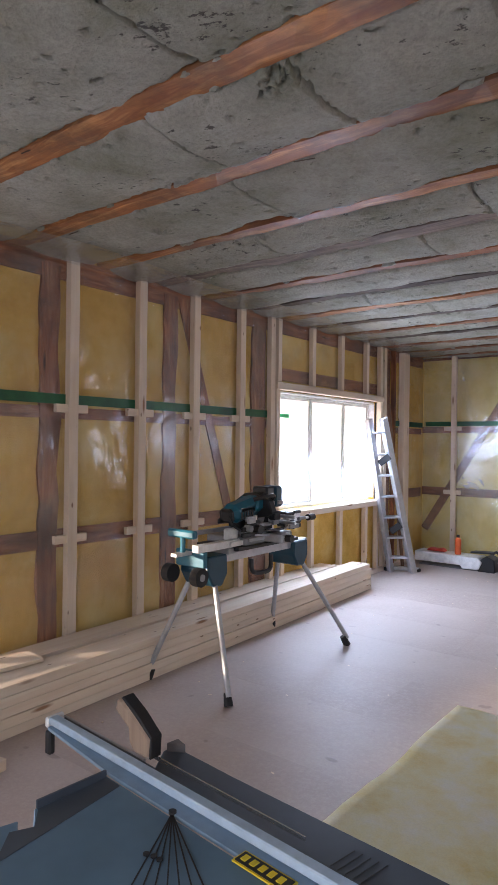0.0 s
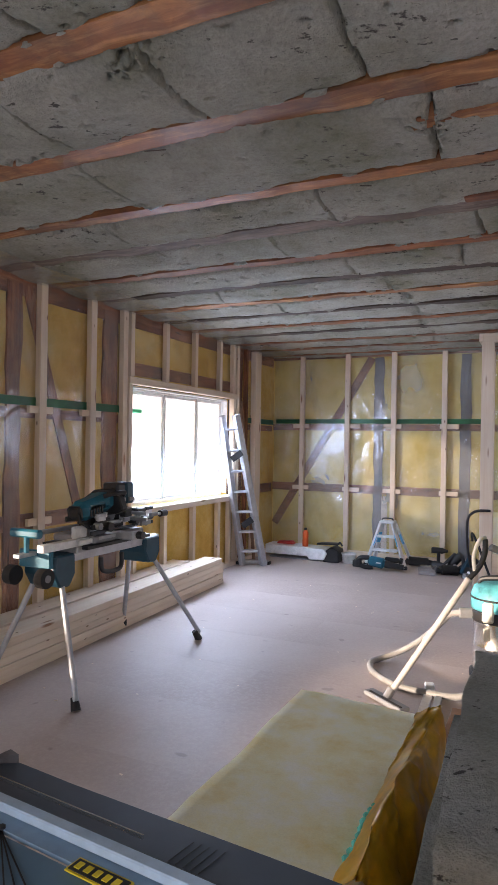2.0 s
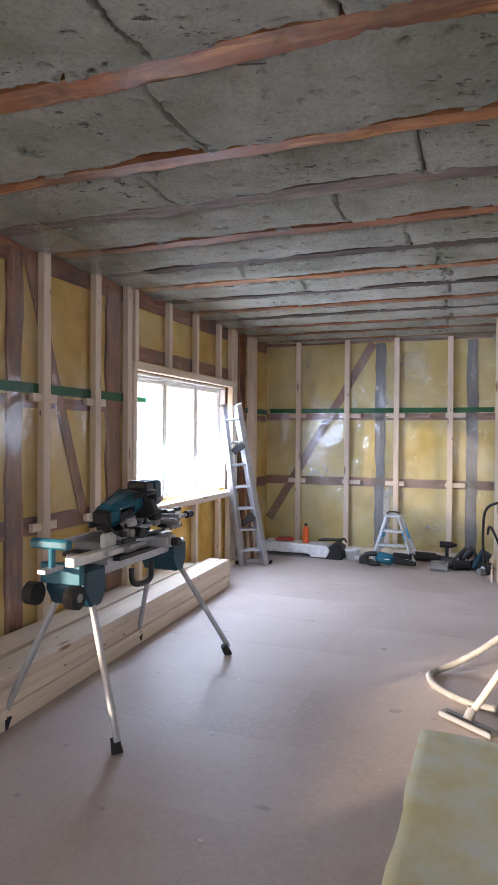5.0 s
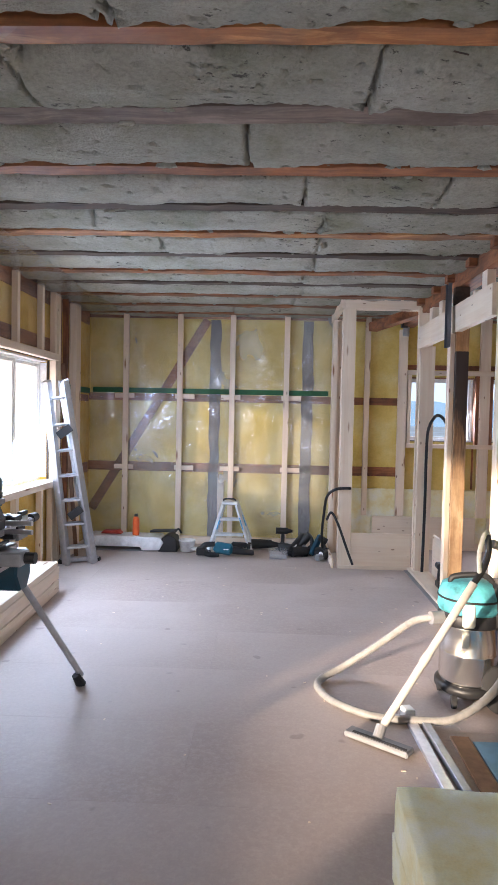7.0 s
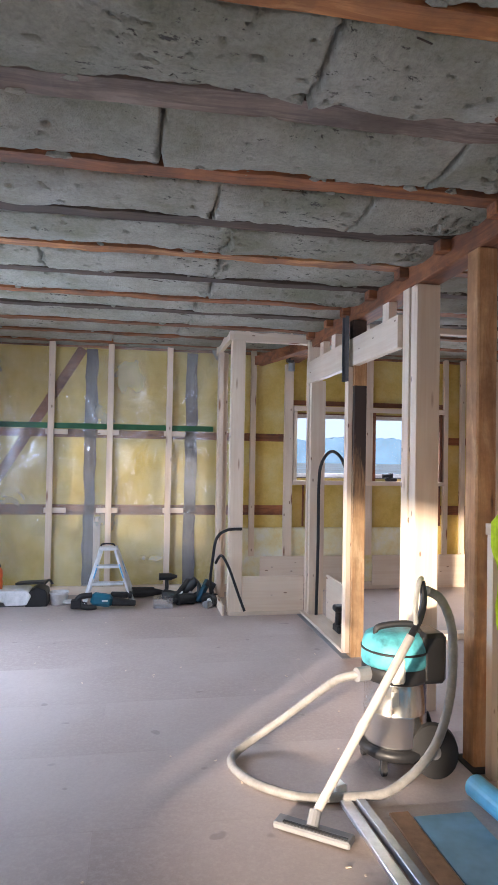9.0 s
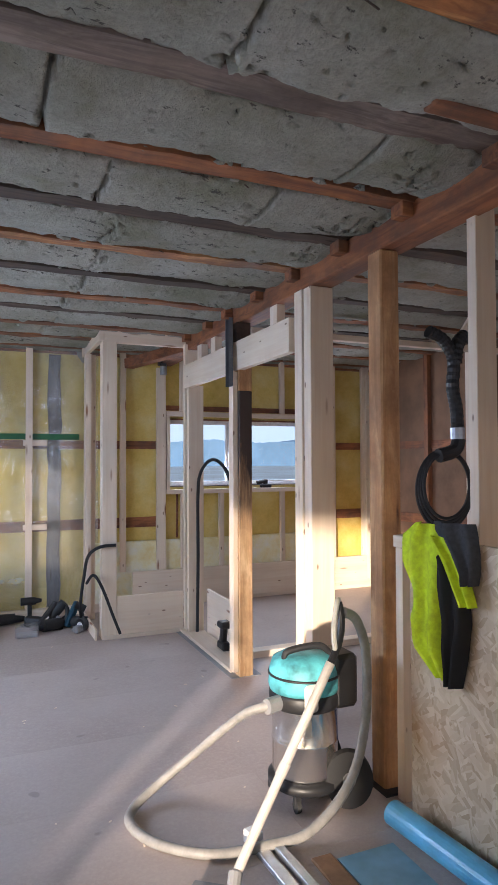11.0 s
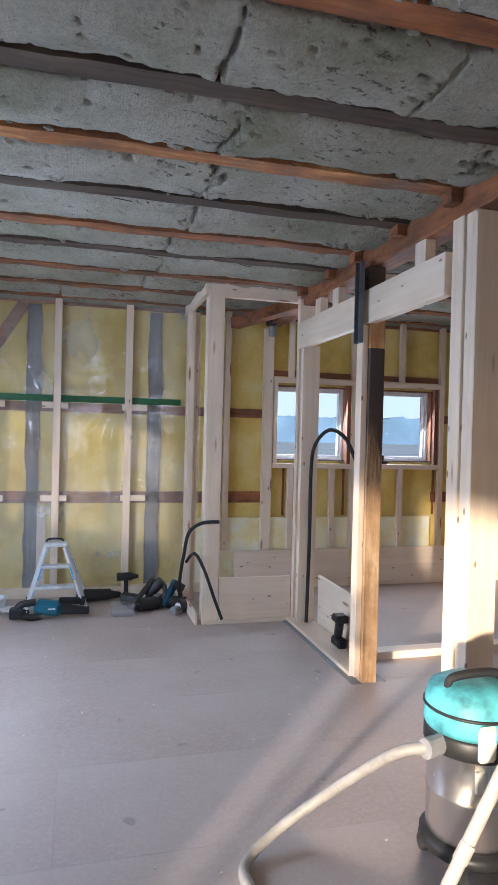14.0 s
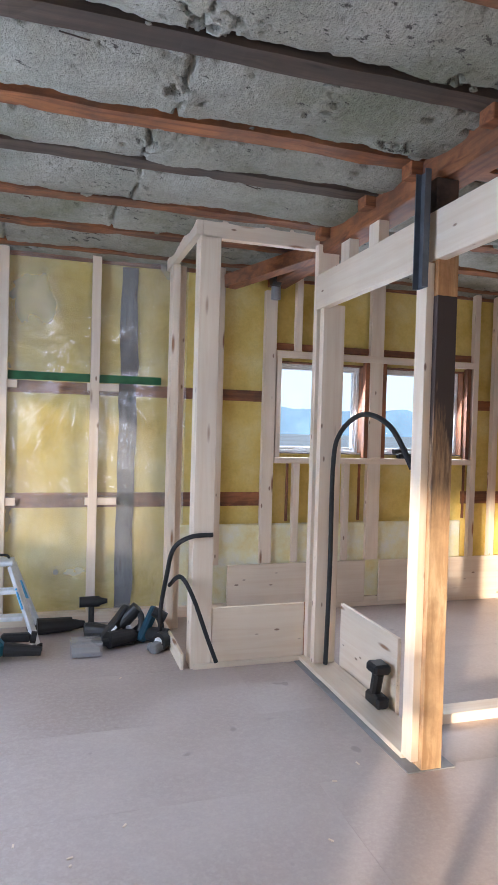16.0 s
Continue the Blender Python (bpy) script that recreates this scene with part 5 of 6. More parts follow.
part("handle", tube([(0.04, 9.12, 0.18), (0.07, 9.08, 0.10), (0.03, 9.05, 0.04)], 0.018), BLACK, t2)
power_tool("angle_tool", "black power tool with a battery by the shaft frame", (0.02, 9.08, 0), 2.4, BLACK, GREYP, 0.22)
power_tool("impact_tool", "small black impact driver lying on its side", (-0.02, 9.22, 0), 1.2, BLACK, DKTEAL, 0.24)
power_tool("multi_tool", "small black tool in front of the drill", (-0.28, 9.20, 0), -0.5, BLACK, GREYP, 0.22)
power_tool("nail_tool", "black long-nosed tool lying by the wall", (-0.52, 9.40, 0), 0.1, BLACK, BLACK, 0.34)


def drill(x, y, z=0.0, col=None):
    s = thing("cordless_drill", "black cordless drill standing on its battery", "drill", (x, y, z))
    part("battery", box(x - 0.045, x + 0.045, y - 0.06, y + 0.04, z, z + 0.06, 0.006), BLACK, s)
    part("handle", bar((x, y - 0.01, z + 0.06), (x, y + 0.0, z + 0.18), 0.035, 0.045, 0.01), BLACK, s)
    part("motor", rod((x - 0.075, y, z + 0.205), (x + 0.05, y, z + 0.205), 0.034, 0.034, 16), col or BLACK, s)
    part("chuck", rod((x + 0.05, y, z + 0.205), (x + 0.10, y, z + 0.205), 0.026, 0.014, 14), BLACK, s)


drill(-0.34, 9.36)
clear = film_material("clear_tub_plastic", (0.92, 0.95, 1), 0.65, 0.15, 0.2)
tb = thing("clear_tub", "clear plastic tub of small screws", "tub", (-0.38, 9.03, 0))
part("body", box(-0.48, -0.30, 8.90, 9.02, 0.0, 0.095, 0.008), clear, tb)
part("screws", box(-0.47, -0.31, 8.91, 9.01, 0.004, 0.03, 0.004), ZINC, tb)
gr = thing("coiled_reel", "small white-ringed black reel by the shaft frame", "reel", (0.05, 8.98, 0))
part("rim", rod((0.03, 8.94, 0.055), (0.07, 8.97, 0.055), 0.055, seg=20), BLACK, gr)
part("hub", rod((0.028, 8.935, 0.055), (0.03, 8.937, 0.055), 0.028, seg=18), WHITEP, gr)

part("junction_box", rod((0.84, 9.40, 2.40), (0.90, 9.40, 2.40), 0.05), BLACK, shaft)
tagged(part("blue_case", box(1.02, 1.16, 5.98, 6.10, 0.0, 0.16, 0.02), simple("deep_blue_plastic", (0.01, 0.03, 0.12), 0.4)), "small deep blue plastic case behind the beam post", "case")
rng2 = random.Random(8)
chips = bmesh.new()
for k in range(46):
    cx_, cy_, ln = rng2.uniform(-1.8, 0.7), rng2.uniform(3.2, 8.8), rng2.uniform(0.006, 0.02)
    a_ = rng2.uniform(0, 3.1)
    bar((cx_, cy_, 0.002), (cx_ + ln * math.cos(a_), cy_ + ln * math.sin(a_), 0.003), 0.006, 0.003, 0, chips)
tagged(part("wood_chips", chips, PINE[0]), "scattered small pale wood chips on the floor", "wood chips", kind="stuff")

# black conduits
tagged(part("black_conduit", tube([(0.06, 9.05, 0.03), (0.03, 8.9, 0.25), (0.03, 8.72, 0.50), (0.05, 8.64, 0.67), (0.13, 8.585, 0.745), (0.26, 8.585, 0.755)], 0.013), RUBBER), "black flexible conduit looping to the shaft frame", "conduit")
tagged(part("black_conduit", tube([(0.07, 8.84, 0.42), (0.09, 8.62, 0.52), (0.15, 8.56, 0.42), (0.24, 8.56, 0.18), (0.29, 8.55, 0.05)], 0.012), RUBBER), "short black conduit end drooping to the floor", "conduit")
tagged(part("black_conduit", tube([(0.90, 8.44, 0.03), (0.905, 8.43, 0.6), (0.905, 8.43, 1.15), (0.90, 8.34, 1.34), (0.90, 8.08, 1.44), (0.90, 7.80, 1.38), (0.90, 7.60, 1.20)], 0.013), RUBBER), "black conduit arching inside the doorway frame", "conduit")
tagged(part("small_tool", join(join(box(0.89, 0.96, 7.82, 7.95, 0.031, 0.09, 0.012), bar((0.92, 7.9, 0.08), (0.92, 7.87, 0.2), 0.05, 0.05, 0.012)), box(0.88, 0.97, 7.83, 7.93, 0.19, 0.24, 0.012)), BLACK), "black tool standing on the bottom plate", "power tool")
tagged(part("sill_tool", join(join(box(2.0, 2.12, 9.585, 9.64, 1.146, 1.185, 0.008), box(2.03, 2.08, 9.59, 9.63, 1.18, 1.235, 0.01)), rod((1.96, 9.61, 1.20), (2.06, 9.61, 1.215), 0.022)), BLACK), "small black tool lying on the window sill rail", "power tool")

# ---- hanging black duct and coil ----
coil = thing("hanging_conduit_coil", "coiled black conduits hanging from a black duct", "conduit", (2.3, 7.0, 2.2))
part("duct", tube([(2.12, 7.0, 2.33), (2.25, 7.0, 2.28), (2.34, 7.0, 2.15), (2.33, 7.0, 1.95), (2.36, 7.0, 1.80), (2.37, 7.0, 1.66)], 0.045, 12, 8, None, 0.05), BLACK, coil)
part("duct", tube([(2.45, 7.0, 2.33), (2.38, 7.0, 2.26), (2.35, 7.0, 2.12)], 0.05, 12, 8, None, 0.05), BLACK, coil)
part("collar", rod((2.37, 7.0, 1.66), (2.37, 7.0, 1.58), 0.05), ZINC, coil)
part("elbow", tube([(2.38, 7.0, 1.58), (2.34, 7.0, 1.50), (2.20, 7.0, 1.46)], 0.05), BLACK, coil)
for k in range(4):
    c, r = (2.27 + 0.01 * k, 7.0 + 0.02 * k, 1.25 - 0.01 * k), 0.20 + 0.015 * k
    part("loop", tube([(c[0] + r * math.sin(a), c[1], c[2] + 1.15 * r * math.cos(a)) for a in [i * math.pi / 8 for i in range(17)]], 0.012, 8, 4), RUBBER, coil)


# ---- wet vacuum ----
CREAM = simple("cream_plastic", (0.66, 0.64, 0.58), 0.5)


def vacuum():
    cx, cy = 0.47, 5.86
    s = thing("vacuum_cleaner", "workshop vacuum with steel tank and turquoise head", "vacuum cleaner", (cx, cy, 0))
    part("base", lathe((cx, cy, 0.06), [(0.17, 0), (0.20, 0.02), (0.20, 0.05), (0.175, 0.06)]), BLACK, s, smooth=True)
    part("tank", lathe((cx, cy, 0.12), [(0.172, 0), (0.176, 0.01), (0.176, 0.15), (0.179, 0.155), (0.176, 0.16), (0.176, 0.30), (0.18, 0.305)]), STEEL, s, "polished steel tank", smooth=True)
    part("label_plate", box(cx - 0.09, cx - 0.05, cy - 0.176, cy - 0.160, 0.33, 0.40, 0.002), CREAM, s)
    part("ring", lathe((cx, cy, 0.425), [(0.184, 0), (0.192, 0.015), (0.192, 0.06), (0.185, 0.07)]), BLACK, s, smooth=True)
    part("head", lathe((cx, cy, 0.495), [(0.188, 0), (0.195, 0.02), (0.190, 0.09), (0.172, 0.135), (0.120, 0.158), (0.06, 0.163)]), simple("dusty_turquoise_plastic", (0.09, 0.40, 0.46), 0.5, 0, 0.35, 7), s, "dusty turquoise motor head", smooth=True)
    # narrow trim
    part("head_band", lathe((cx, cy, 0.56), [(0.190, 0), (0.1975, 0.003), (0.1975, 0.010), (0.190, 0.013)]), BLACK, s, smooth=True)
    part("front_badge", box(cx - 0.10, cx - 0.02, cy - 0.200, cy - 0.178, 0.44, 0.56, 0.012), CREAM, s, "white front cover")
    part("carry_handle", tube([(cx - 0.13, cy - 0.02, 0.63), (cx - 0.11, cy - 0.03, 0.675), (cx + 0.06, cy - 0.06, 0.69), (cx + 0.13, cy - 0.07, 0.635)], 0.016), BLACK, s)
    part("side_box", box(cx + 0.10, cx + 0.24, cy - 0.16, cy + 0.05, 0.42, 0.66, 0.02), BLACK, s)
    part("hose_port", rod((cx - 0.17, cy - 0.05, 0.46), (cx - 0.26, cy - 0.08, 0.46), 0.035), GREYP, s)
    for wx, wy in ((cx + 0.16, cy - 0.17), (cx + 0.17, cy + 0.16)):
        w = part("wheel", rod((wx, wy, 0.125), (wx - 0.018, wy - 0.045, 0.125), 0.125, seg=24), RUBBER, s)
        part("hub_cap", rod((wx - 0.018, wy - 0.045, 0.125), (wx - 0.019, wy - 0.048, 0.125), 0.035), GREYP, w)
    for wx, wy in ((cx - 0.12, cy - 0.14), (cx - 0.14, cy + 0.12)):
        c = part("caster", rod((wx - 0.012, wy, 0.03), (wx + 0.012, wy, 0.03), 0.03), RUBBER, s)
        part("caster_fork", box(wx - 0.018, wx + 0.018, wy - 0.015, wy + 0.015, 0.03, 0.075, 0.004), BLACK, c)
    centre = Vector((cx, cy, 0))
    for o in s.children_recursive:
        for v in o.data.vertices:
            v.co = centre + Vector(((v.co.x - cx) * 0.80 + 0.055, (v.co.y - cy) * 0.80, v.co.z * 0.93))
    part("hose", tube([(0.50, 5.50, 0.86), (0.60, 5.56, 0.80), (0.68, 5.62, 0.64), (0.66, 5.60, 0.38), (0.56, 5.56, 0.18), (0.38, 5.54, 0.05), (0.20, 5.56, 0.025), (0.0, 5.60, 0.022), (-0.16, 5.74, 0.022), (-0.22, 5.90, 0.022), (-0.18, 6.01, 0.024), (-0.07, 6.06, 0.07), (0.06, 6.03, 0.17), (0.17, 5.95, 0.29), (0.25, 5.86, 0.39), (0.33, 5.805, 0.428)], 0.019, 12, 14, None, 0.03), HOSE, s, "pale grey ribbed hose", smooth=True)
    part("wand", rod((0.015, 5.40, 0.05), (0.405, 5.43, 0.70), 0.017), WAND, s, "cream suction tube")
    part("wand_joint", rod((0.19, 5.412, 0.345), (0.215, 5.414, 0.385), 0.0195), WAND, s)
    part("wand_grip", tube([(0.405, 5.43, 0.70), (0.45, 5.45, 0.76), (0.475, 5.47, 0.83), (0.475, 5.49, 0.90)], 0.014), BLACK, s)
    part("grip_loop", tube([(0.43, 5.44, 0.74), (0.425, 5.44, 0.82), (0.45, 5.46, 0.90), (0.475, 5.49, 0.91)], 0.010), CREAM, s)
    nz = part("nozzle", bar((-0.12, 5.45, 0.02), (0.12, 5.27, 0.02), 0.07, 0.026, 0.006), GREYP, s)
    part("brush_strip", bar((-0.10, 5.415, 0.034), (0.10, 5.265, 0.034), 0.014, 0.006), BLACK, nz)
    part("neck", rod((0.0, 5.37, 0.03), (0.02, 5.40, 0.07), 0.024), GREYP, nz)


vacuum()

# ---- floor clutter by the screen ----
rails = thing("rail_bundle", "pair of shiny aluminium guide rails on the floor", "guide rail", (0.22, 5.2, 0))
part("rail", bar((0.185, 5.60, 0.010), (0.235, 4.46, 0.010), 0.045, 0.02, 0.002), ALU, rails)
part("rail", bar((0.245, 5.56, 0.014), (0.300, 4.46, 0.014), 0.035, 0.028, 0.002), ZINC, rails)
part("rail_end", bar((0.175, 5.66, 0.026), (0.19, 5.60, 0.026), 0.05, 0.05, 0.004), WHITEP, rails)
tagged(part("cardboard_strip", box(0.33, 0.41, 4.62, 5.45, 0.0, 0.012, 0.002), CARD), "brown cardboard strip flat on the floor", "cardboard")
tagged(part("blue_film_sheet", box(0.42, 0.66, 4.70, 5.42, 0.0, 0.006, 0.001), simple("thin_blue_film", (0.22, 0.42, 0.55), 0.35, 0, 0.2, 3)), "thin pale blue film lying on the floor", "plastic sheet")
tagged(part("blue_roll", rod((0.735, 5.52, 0.05), (0.79, 4.85, 0.05), 0.048, seg=22), BLUEP, smooth=False), "light blue plastic film roll lying beside the screen", "plastic roll")
tagged(part("blue_roll", rod((0.60, 4.56, 0.0), (0.76, 4.36, 1.16), 0.031, seg=18), BLUEP), "light blue roll leaning on the stacked batts", "plastic roll")


# ---- jacket ----
def cloth(name, outline, y_of, x, mat_, parent, thick=0.05, n=22):
    """outline: (half0, half1) across by height rows, hung on the plane x."""
    bm = bmesh.new()
    rows = []
    for k in range(n + 1):
        u = k / n
        j = min(int(u * (len(outline) - 1)), len(outline) - 2)
        f = u * (len(outline) - 1) - j
        z = outline[j][0] * (1 - f) + outline[j + 1][0] * f
        a = outline[j][1] * (1 - f) + outline[j + 1][1] * f
        b = outline[j][2] * (1 - f) + outline[j + 1][2] * f
        row = []
        for i in range(15):
            s = i / 14
            y = a + (b - a) * s
            fold = 0.018 * math.sin(s * 15 + z * 6) + 0.012 * noise.noise(Vector((y * 9, z * 9, 2)))
            row.append(bm.verts.new((x - thick * math.sin(math.pi * s) ** 0.5 - fold * math.sin(math.pi * s), y, z)))
        rows.append(row)
    for k in range(n):
        for i in range(14):
            bm.faces.new((rows[k][i], rows[k][i + 1], rows[k + 1][i + 1], rows[k + 1][i]))
    return part(name, bm, mat_, parent, smooth=True)


jk = thing("work_jacket", "fluorescent yellow and dark work jacket hung on the screen", "jacket", (0.8, 5.3, 1.1))
cloth("body", [(1.19, 5.34, 5.46), (1.13, 5.30, 5.57), (1.02, 5.30, 5.57), (0.93, 5.32, 5.50), (0.86, 5.31, 5.50), (0.80, 5.30, 5.53), (0.72, 5.29, 5.50), (0.63, 5.26, 5.34)], None, 0.845, HIVIS, jk, 0.06)
cloth("dark_panel", [(1.08, 5.24, 5.33), (0.98, 5.19, 5.35), (0.85, 5.18, 5.33), (0.72, 5.20, 5.31), (0.61, 5.23, 5.29)], None, 0.835, DARKFAB, jk, 0.05)
cloth("shoulder", [(1.205, 5.16, 5.36), (1.17, 5.15, 5.36), (1.10, 5.14, 5.28), (1.03, 5.14, 5.20), (0.99, 5.15, 5.18)], None, 0.84, GREYFAB, jk, 0.055)
cloth("sleeve_stripe", [(1.15, 5.27, 5.36), (1.08, 5.20, 5.30), (1.00, 5.16, 5.24), (0.92, 5.13, 5.19)], None, 0.815, HIVIS, jk, 0.04)

# ---- insulation stack and bag ----
st = thing("insulation_stack", "stack of pale yellow glass wool batts", "insulation", (0.1, 3.8, 0))


def soft_box(x0, x1, y0, y1, z0, z1, amp, seed, cuts=14, slant=0.0, lean=0.0):
    bm = box(x0, x1, y0, y1, z0, z1)
    bmesh.ops.subdivide_edges(bm, edges=bm.edges[:], cuts=cuts, use_grid_fill=True)
    c = Vector(((x0 + x1) / 2, (y0 + y1) / 2, (z0 + z1) / 2))
    for v in bm.verts:
        d = noise.noise_vector(v.co * 4 + Vector((seed, 0, 0))) * amp + noise.noise_vector(v.co * 16 + Vector((0, seed, 0))) * amp * 0.35
        v.co += d
        v.co.x += slant * (y1 - v.co.y) - lean * (z1 - v.co.z) / z1
        if z0 == 0 and v.co.z < 0:
            v.co.z = 0
    return bm


for k, z in enumerate((0.0, 0.13, 0.26)):
    part("batt", soft_box(-0.125 + 0.02 * (k == 0), 0.43 - 0.02 * k, 3.18, 4.41 - 0.015 * k, z, z + 0.128, 0.010, k * 7.0), PALEWOOL, st, smooth=True)
bag = thing("insulation_bag", "torn yellow plastic insulation bag with turquoise print", "bag", (0.4, 3.9, 0))


def bag_mesh():
    bm = bmesh.new()
    rows = []
    for k in range(40):
        y = 3.30 + 1.08 * k / 39
        peak = 0.06 + 0.05 * math.sin((y - 3.3) * 5.2)
        r = []
        for i in range(24):
            u = i / 23
            cr = 0.022 * noise.noise(Vector((y * 7, u * 5, 0))) + 0.012 * noise.noise(Vector((y * 19, u * 13, 4)))
            x = 0.345 + 0.15 * u + cr
            z = 0.398 + peak * math.sin(min(u * 2.2, 1.57)) - 0.36 * max(0, u - 0.45) ** 1.3 * 2 + cr
            r.append(bm.verts.new((x, y, max(z, 0.01))))
        rows.append(r)
    for k in range(39):
        for i in range(23):
            bm.faces.new((rows[k][i], rows[k][i + 1], rows[k + 1][i + 1], rows[k + 1][i]))
    bmesh.ops.solidify(bm, geom=bm.faces[:], thickness=0.003)
    return bm


part("sheet", bag_mesh(), BAG, bag, smooth=True)
part("print_band", tube([(0.350, 3.42, 0.395), (0.360, 3.50, 0.405), (0.352, 3.60, 0.402), (0.366, 3.66, 0.41)], 0.012, 8, 6, None, 0.35), BAGG, bag)

# grey batts stacked on edge
gs = thing("stone_wool_batts", "grey stone wool batts standing on edge", "insulation", (0.63, 3.5, 0))
part("batt", soft_box(0.576, 0.734, 2.98, 4.0, 0, 0.765, 0.011, 3.0, 22, 0.038), BRIGHTWOOL, gs, smooth=True)
part("batt", soft_box(0.530, 0.574, 3.0, 3.9, 0, 0.60, 0.008, 5.0, 10, 0.038), BRIGHTWOOL, gs, smooth=True)
gs2 = thing("stone_wool_batts", "tall grey stone wool batts leaning beyond the first", "insulation", (0.8, 3.5, 0))
part("batt", soft_box(0.760, 0.865, 2.86, 4.07, 0, 1.18, 0.014, 9.0, 22, 0.075, 0.035), BRIGHTWOOL, gs2, smooth=True)
part("batt", soft_box(0.868, 0.99, 2.86, 4.06, 0, 1.20, 0.014, 13.0, 16, 0.075, 0.035), BRIGHTWOOL, gs2, smooth=True)


# ---- insulation cutting bench ----
def bench():
    s = thing("cutting_bench", "blue-grey sheet metal insulation cutting bench", "workbench", (0.4, 2.55, 0))
    Z = 0.85
    part("table", prism([(-0.061, 2.610), (1.05, 2.505), (1.05, 2.13), (0.03, 2.36), (-0.07, 2.422), (-0.062, 2.449), (-0.036, 2.433), (-0.029, 2.452), (-0.070, 2.481)], 2, Z - 0.025, Z, 0.0015), BENCH, s)
    part("side_lip", bar((-0.068, 2.484, Z + 0.006), (-0.059, 2.606, Z + 0.006), 0.004, 0.012), BENCHD, s)
    part("edge_strip", prism([(-0.064, 2.484), (-0.056, 2.606), (-0.020, 2.602), (0.002, 2.375), (-0.045, 2.425), (-0.030, 2.455)], 2, Z + 0.0002, Z + 0.001), BENCHD, s)
    part("slide_plate", prism([(-0.285, 2.652), (-0.285, 2.662), (1.05, 2.545), (1.05, 2.512), (-0.055, 2.614)], 2, Z - 0.004, Z + 0.002, 0.0005), simple("dull_blue_sheet", (0.22, 0.32, 0.42), 0.45, 0.2), s)
    part("rear_leaf", prism([(-0.013, 2.661), (-0.058, 2.735), (-0.052, 2.760), (-0.022, 2.757), (0.03, 2.752), (0.098, 2.745), (0.478, 2.718), (1.05, 2.675), (1.05, 2.572)], 2, Z - 0.016, Z - 0.004, 0.002), BENCHD, s)
    part("leaf_corner", prism([(-0.050, 2.735), (-0.046, 2.760), (-0.020, 2.752)], 2, Z - 0.0035, Z + 0.012, 0.001), GREYW[0], s, "worn pale leaf corner")
    part("guide_rail", bar((-0.290, 2.668, Z + 0.010), (1.05, 2.552, Z + 0.010), 0.020, 0.014, 0.002), simple("pale_blue_rail", (0.42, 0.54, 0.66), 0.5, 0.1), s, "pale blue aluminium guide rail")
    part("guide_slot", bar((-0.280, 2.683, Z + 0.004), (1.05, 2.567, Z + 0.004), 0.010, 0.012), BENCHD, s)
    part("rail_lip", bar((-0.288, 2.693, Z + 0.004), (-0.04, 2.672, Z + 0.004), 0.006, 0.012), DULLALU, s)
    part("rail_end", box(-0.300, -0.290, 2.655, 2.695, Z - 0.004, Z + 0.016, 0.003), WHITEP, s)
    part("rail_clip", box(-0.292, -0.276, 2.650, 2.664, Z - 0.05, Z - 0.005, 0.003), BLACK, s)
    part("pivot_bolt", rod((0.098, 2.601, Z + 0.001), (0.098, 2.601, Z + 0.005), 0.006), BLACK, s)
    for k in range(7):
        e = Vector((0.166 + 0.0110 * k, 2.463 + 0.0092 * k, Z + 0.0012))
        o_ = Vector((0.098, 2.600, Z + 0.0012))
        part("angle_line", bar(o_, o_ + (e - o_) * 1.35, 0.002, 0.0008), BLACK, s)
    for k, (x, y) in enumerate(((0.138, 2.512), (0.149, 2.515), (0.160, 2.515))):
        part("angle_mark", rod((x, y, Z + 0.001), (x, y, Z + 0.003), 0.0045), BLACK, s)
    for k in range(5):
        part("leaf_line", bar((0.325 + 0.012 * k, 2.600 + 0.002, Z - 0.0035), (0.345 + 0.012 * k, 2.700, Z - 0.0035), 0.0012, 0.0008), BLACK, s)
    plate = part("sign_plate", bar((0.236, 2.585, Z + 0.003), (0.325, 2.577, Z + 0.003), 0.027, 0.002), SIGNY, s, "black and yellow sign plate")
    part("sign_field", bar((0.2385, 2.5848, Z + 0.0045), (0.3225, 2.5772, Z + 0.0045), 0.021, 0.0012), BLACK, plate)
    for k in range(5):
        p = Vector((0.244 + k * 0.0152, 2.5843 - k * 0.0014, Z + 0.0056))
        part("sign_letter", bar(p, p + Vector((0.0085, -0.0008, 0)), 0.012, 0.001), SIGNY, plate)
    for x, y in ((0.02, 2.45), (0.02, 2.70), (1.0, 2.24), (1.0, 2.62)):
        leg = part("leg", rod((x, y, Z - 0.036), (x + 0.06, y, 0.02), 0.016), DULLALU, s)
        part("rubber_foot", rod((x + 0.06, y, 0.03), (x + 0.06, y, 0.0), 0.022), RUBBER, leg)
    k = thing("insulation_knife", "long insulation knife with a worn wooden handle", "knife", (-0.03, 2.66, Z))
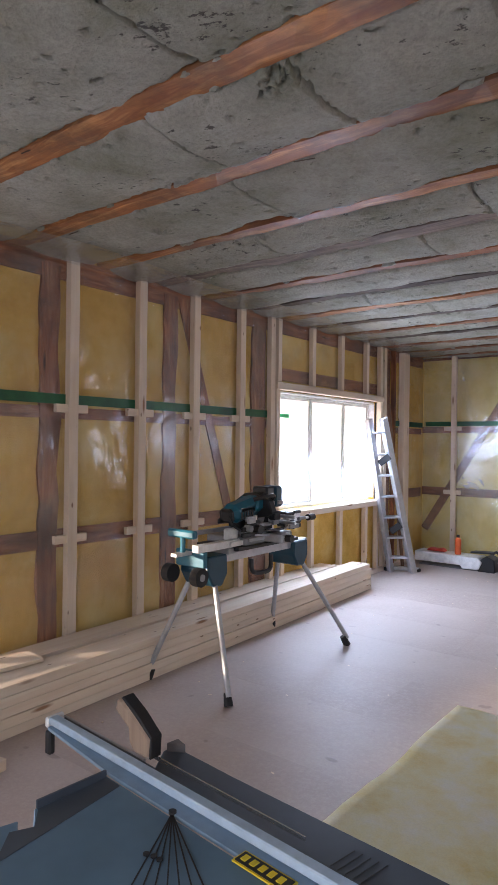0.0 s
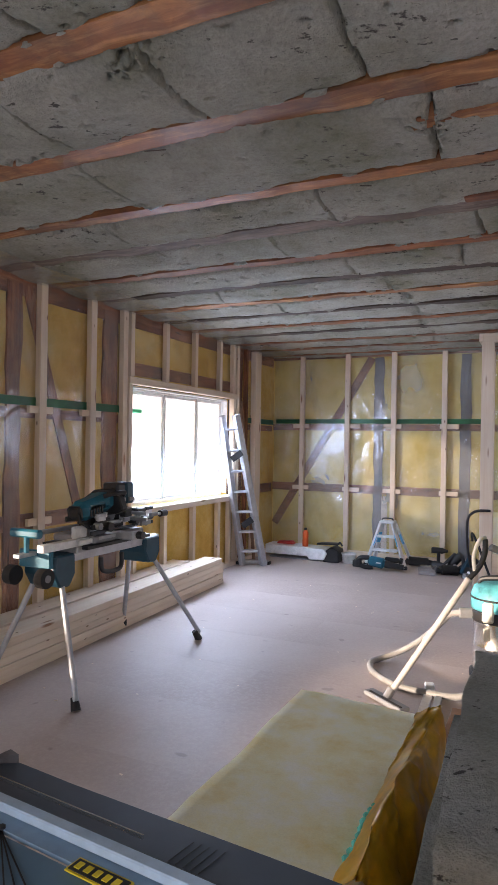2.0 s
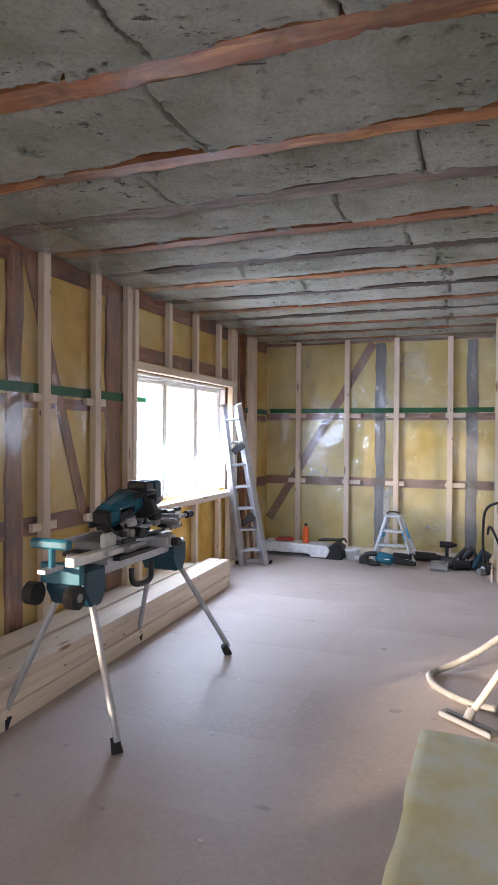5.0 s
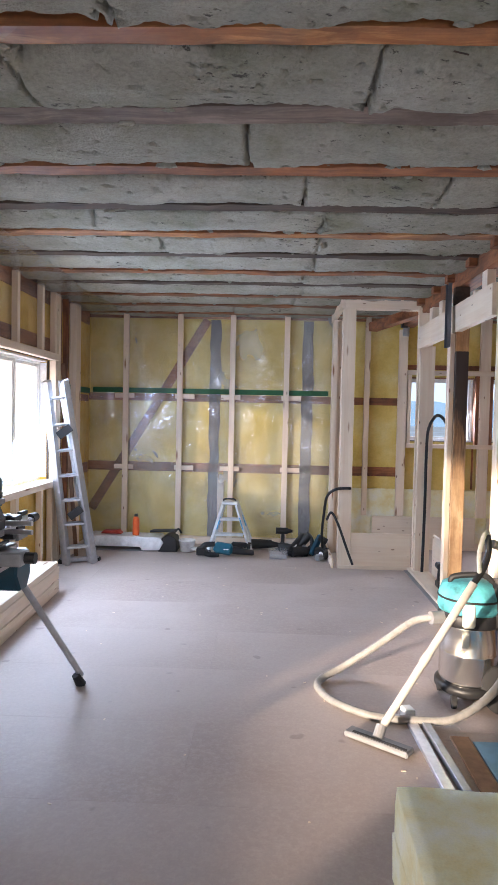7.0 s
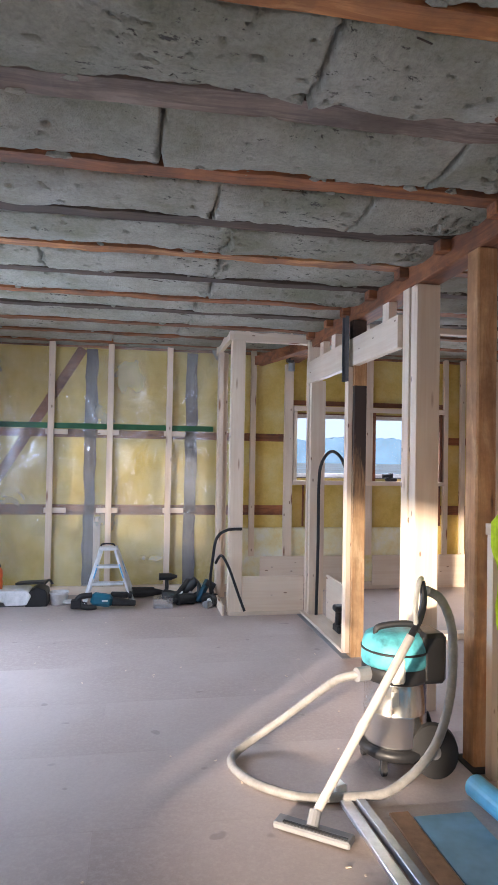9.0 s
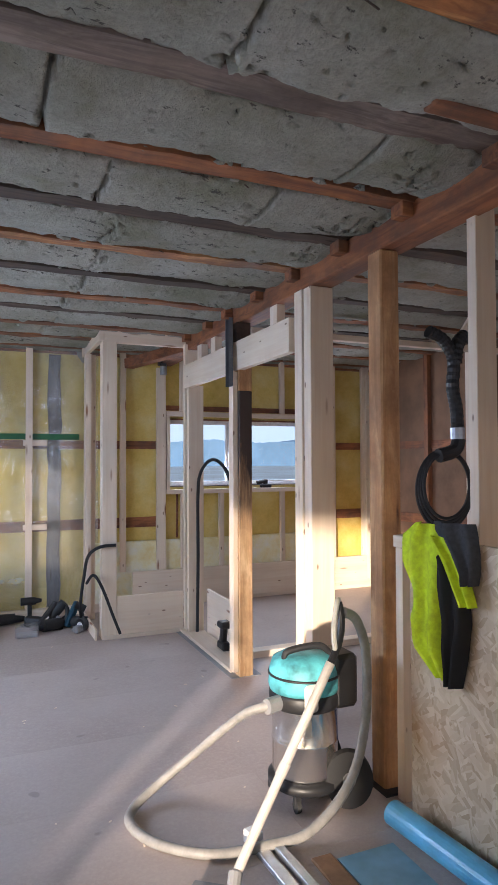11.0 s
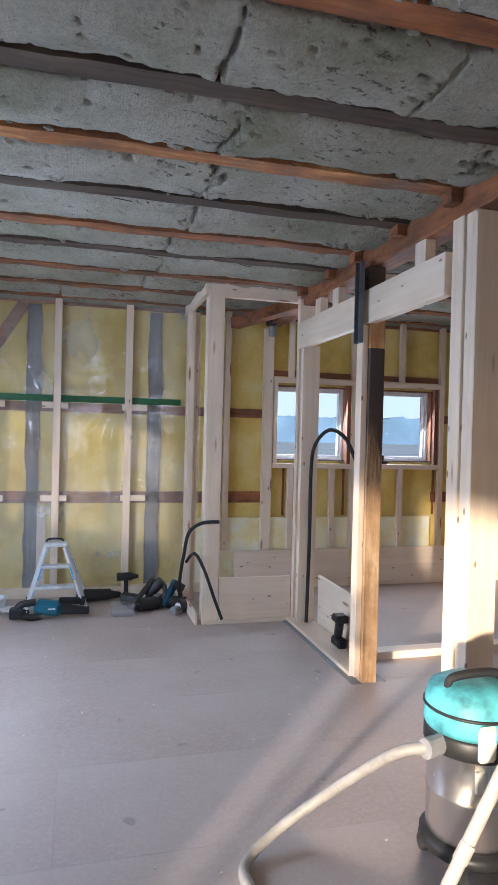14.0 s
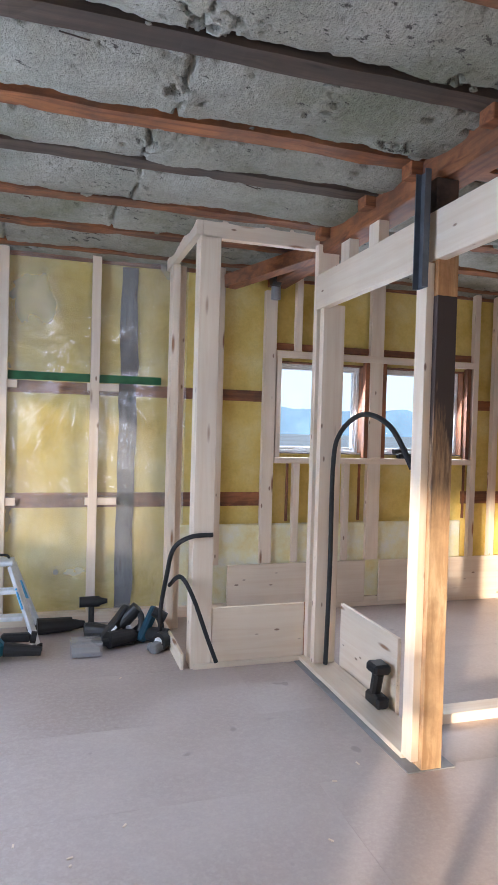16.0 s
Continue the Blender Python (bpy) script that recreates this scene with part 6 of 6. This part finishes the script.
    part("handle", prism([(-0.022, Z + 0.0185), (-0.060, Z + 0.0185), (-0.072, Z + 0.035), (-0.074, Z + 0.055), (-0.108, Z + 0.078), (-0.104, Z + 0.098), (-0.090, Z + 0.100), (-0.056, Z + 0.078), (-0.020, Z + 0.052)], 1, 2.664, 2.684, 0.004), wood("worn_handle_wood", 2, (0.36, 0.26, 0.19), (0.20, 0.13, 0.09), (0.08, 0.05, 0.03)), k)
    part("back_edge", prism([(-0.014, Z + 0.02), (-0.019, Z + 0.02), (-0.017, Z + 0.054), (-0.055, Z + 0.082), (-0.088, Z + 0.104), (-0.084, Z + 0.108), (-0.048, Z + 0.086), (-0.012, Z + 0.056)], 1, 2.662, 2.686, 0.001), BLACK, k)
    part("blade", bar((-0.03, 2.676, Z + 0.020), (0.30, 2.647, Z + 0.020), 0.002, 0.006), STEEL, k)


bench()

# ---- sheet hanging from the ceiling edge ----
cf = film_material("milky_ceiling_film", (0.9, 0.93, 0.97), 0.7, 0.25, 0.8)
bm = bmesh.new()
rows = []
for k in range(50):
    y = 3.3 + 6.2 * k / 49
    r = []
    for i in range(8):
        u = i / 7
        x = XW + 0.0 + (0.34 + 0.10 * noise.noise(Vector((y * 1.3, 0, 0)))) * u
        r.append(bm.verts.new((x, y, 2.452 + 0.012 * noise.noise(Vector((y * 3, u * 3, 0))) + 0.01 * u)))
    rows.append(r)
for k in range(49):
    for i in range(7):
        bm.faces.new((rows[k][i], rows[k][i + 1], rows[k + 1][i + 1], rows[k + 1][i]))
o = tagged(part("ceiling_film", bm, cf, None, smooth=True), "clear film strip stapled along the ceiling edge", "plastic sheet")
o.visible_shadow = False

# ---- chipboard sheets of the floor ----
for r in range(15):
    y0 = YS - 0.05 + r * 0.62
    for c in range(4):
        x0 = IW - 0.1 - (0.6 if r % 2 else 1.8) + c * 2.4
        a, b_ = max(x0, IW - 0.18), min(x0 + 2.4, XE + 0.15)
        if b_ - a > 0.05:
            part("floor_sheet", box(a + 0.0004, b_ - 0.0004, y0 + 0.0004, y0 + 0.6196, -0.0215, 0.0), FLOORM, floor)
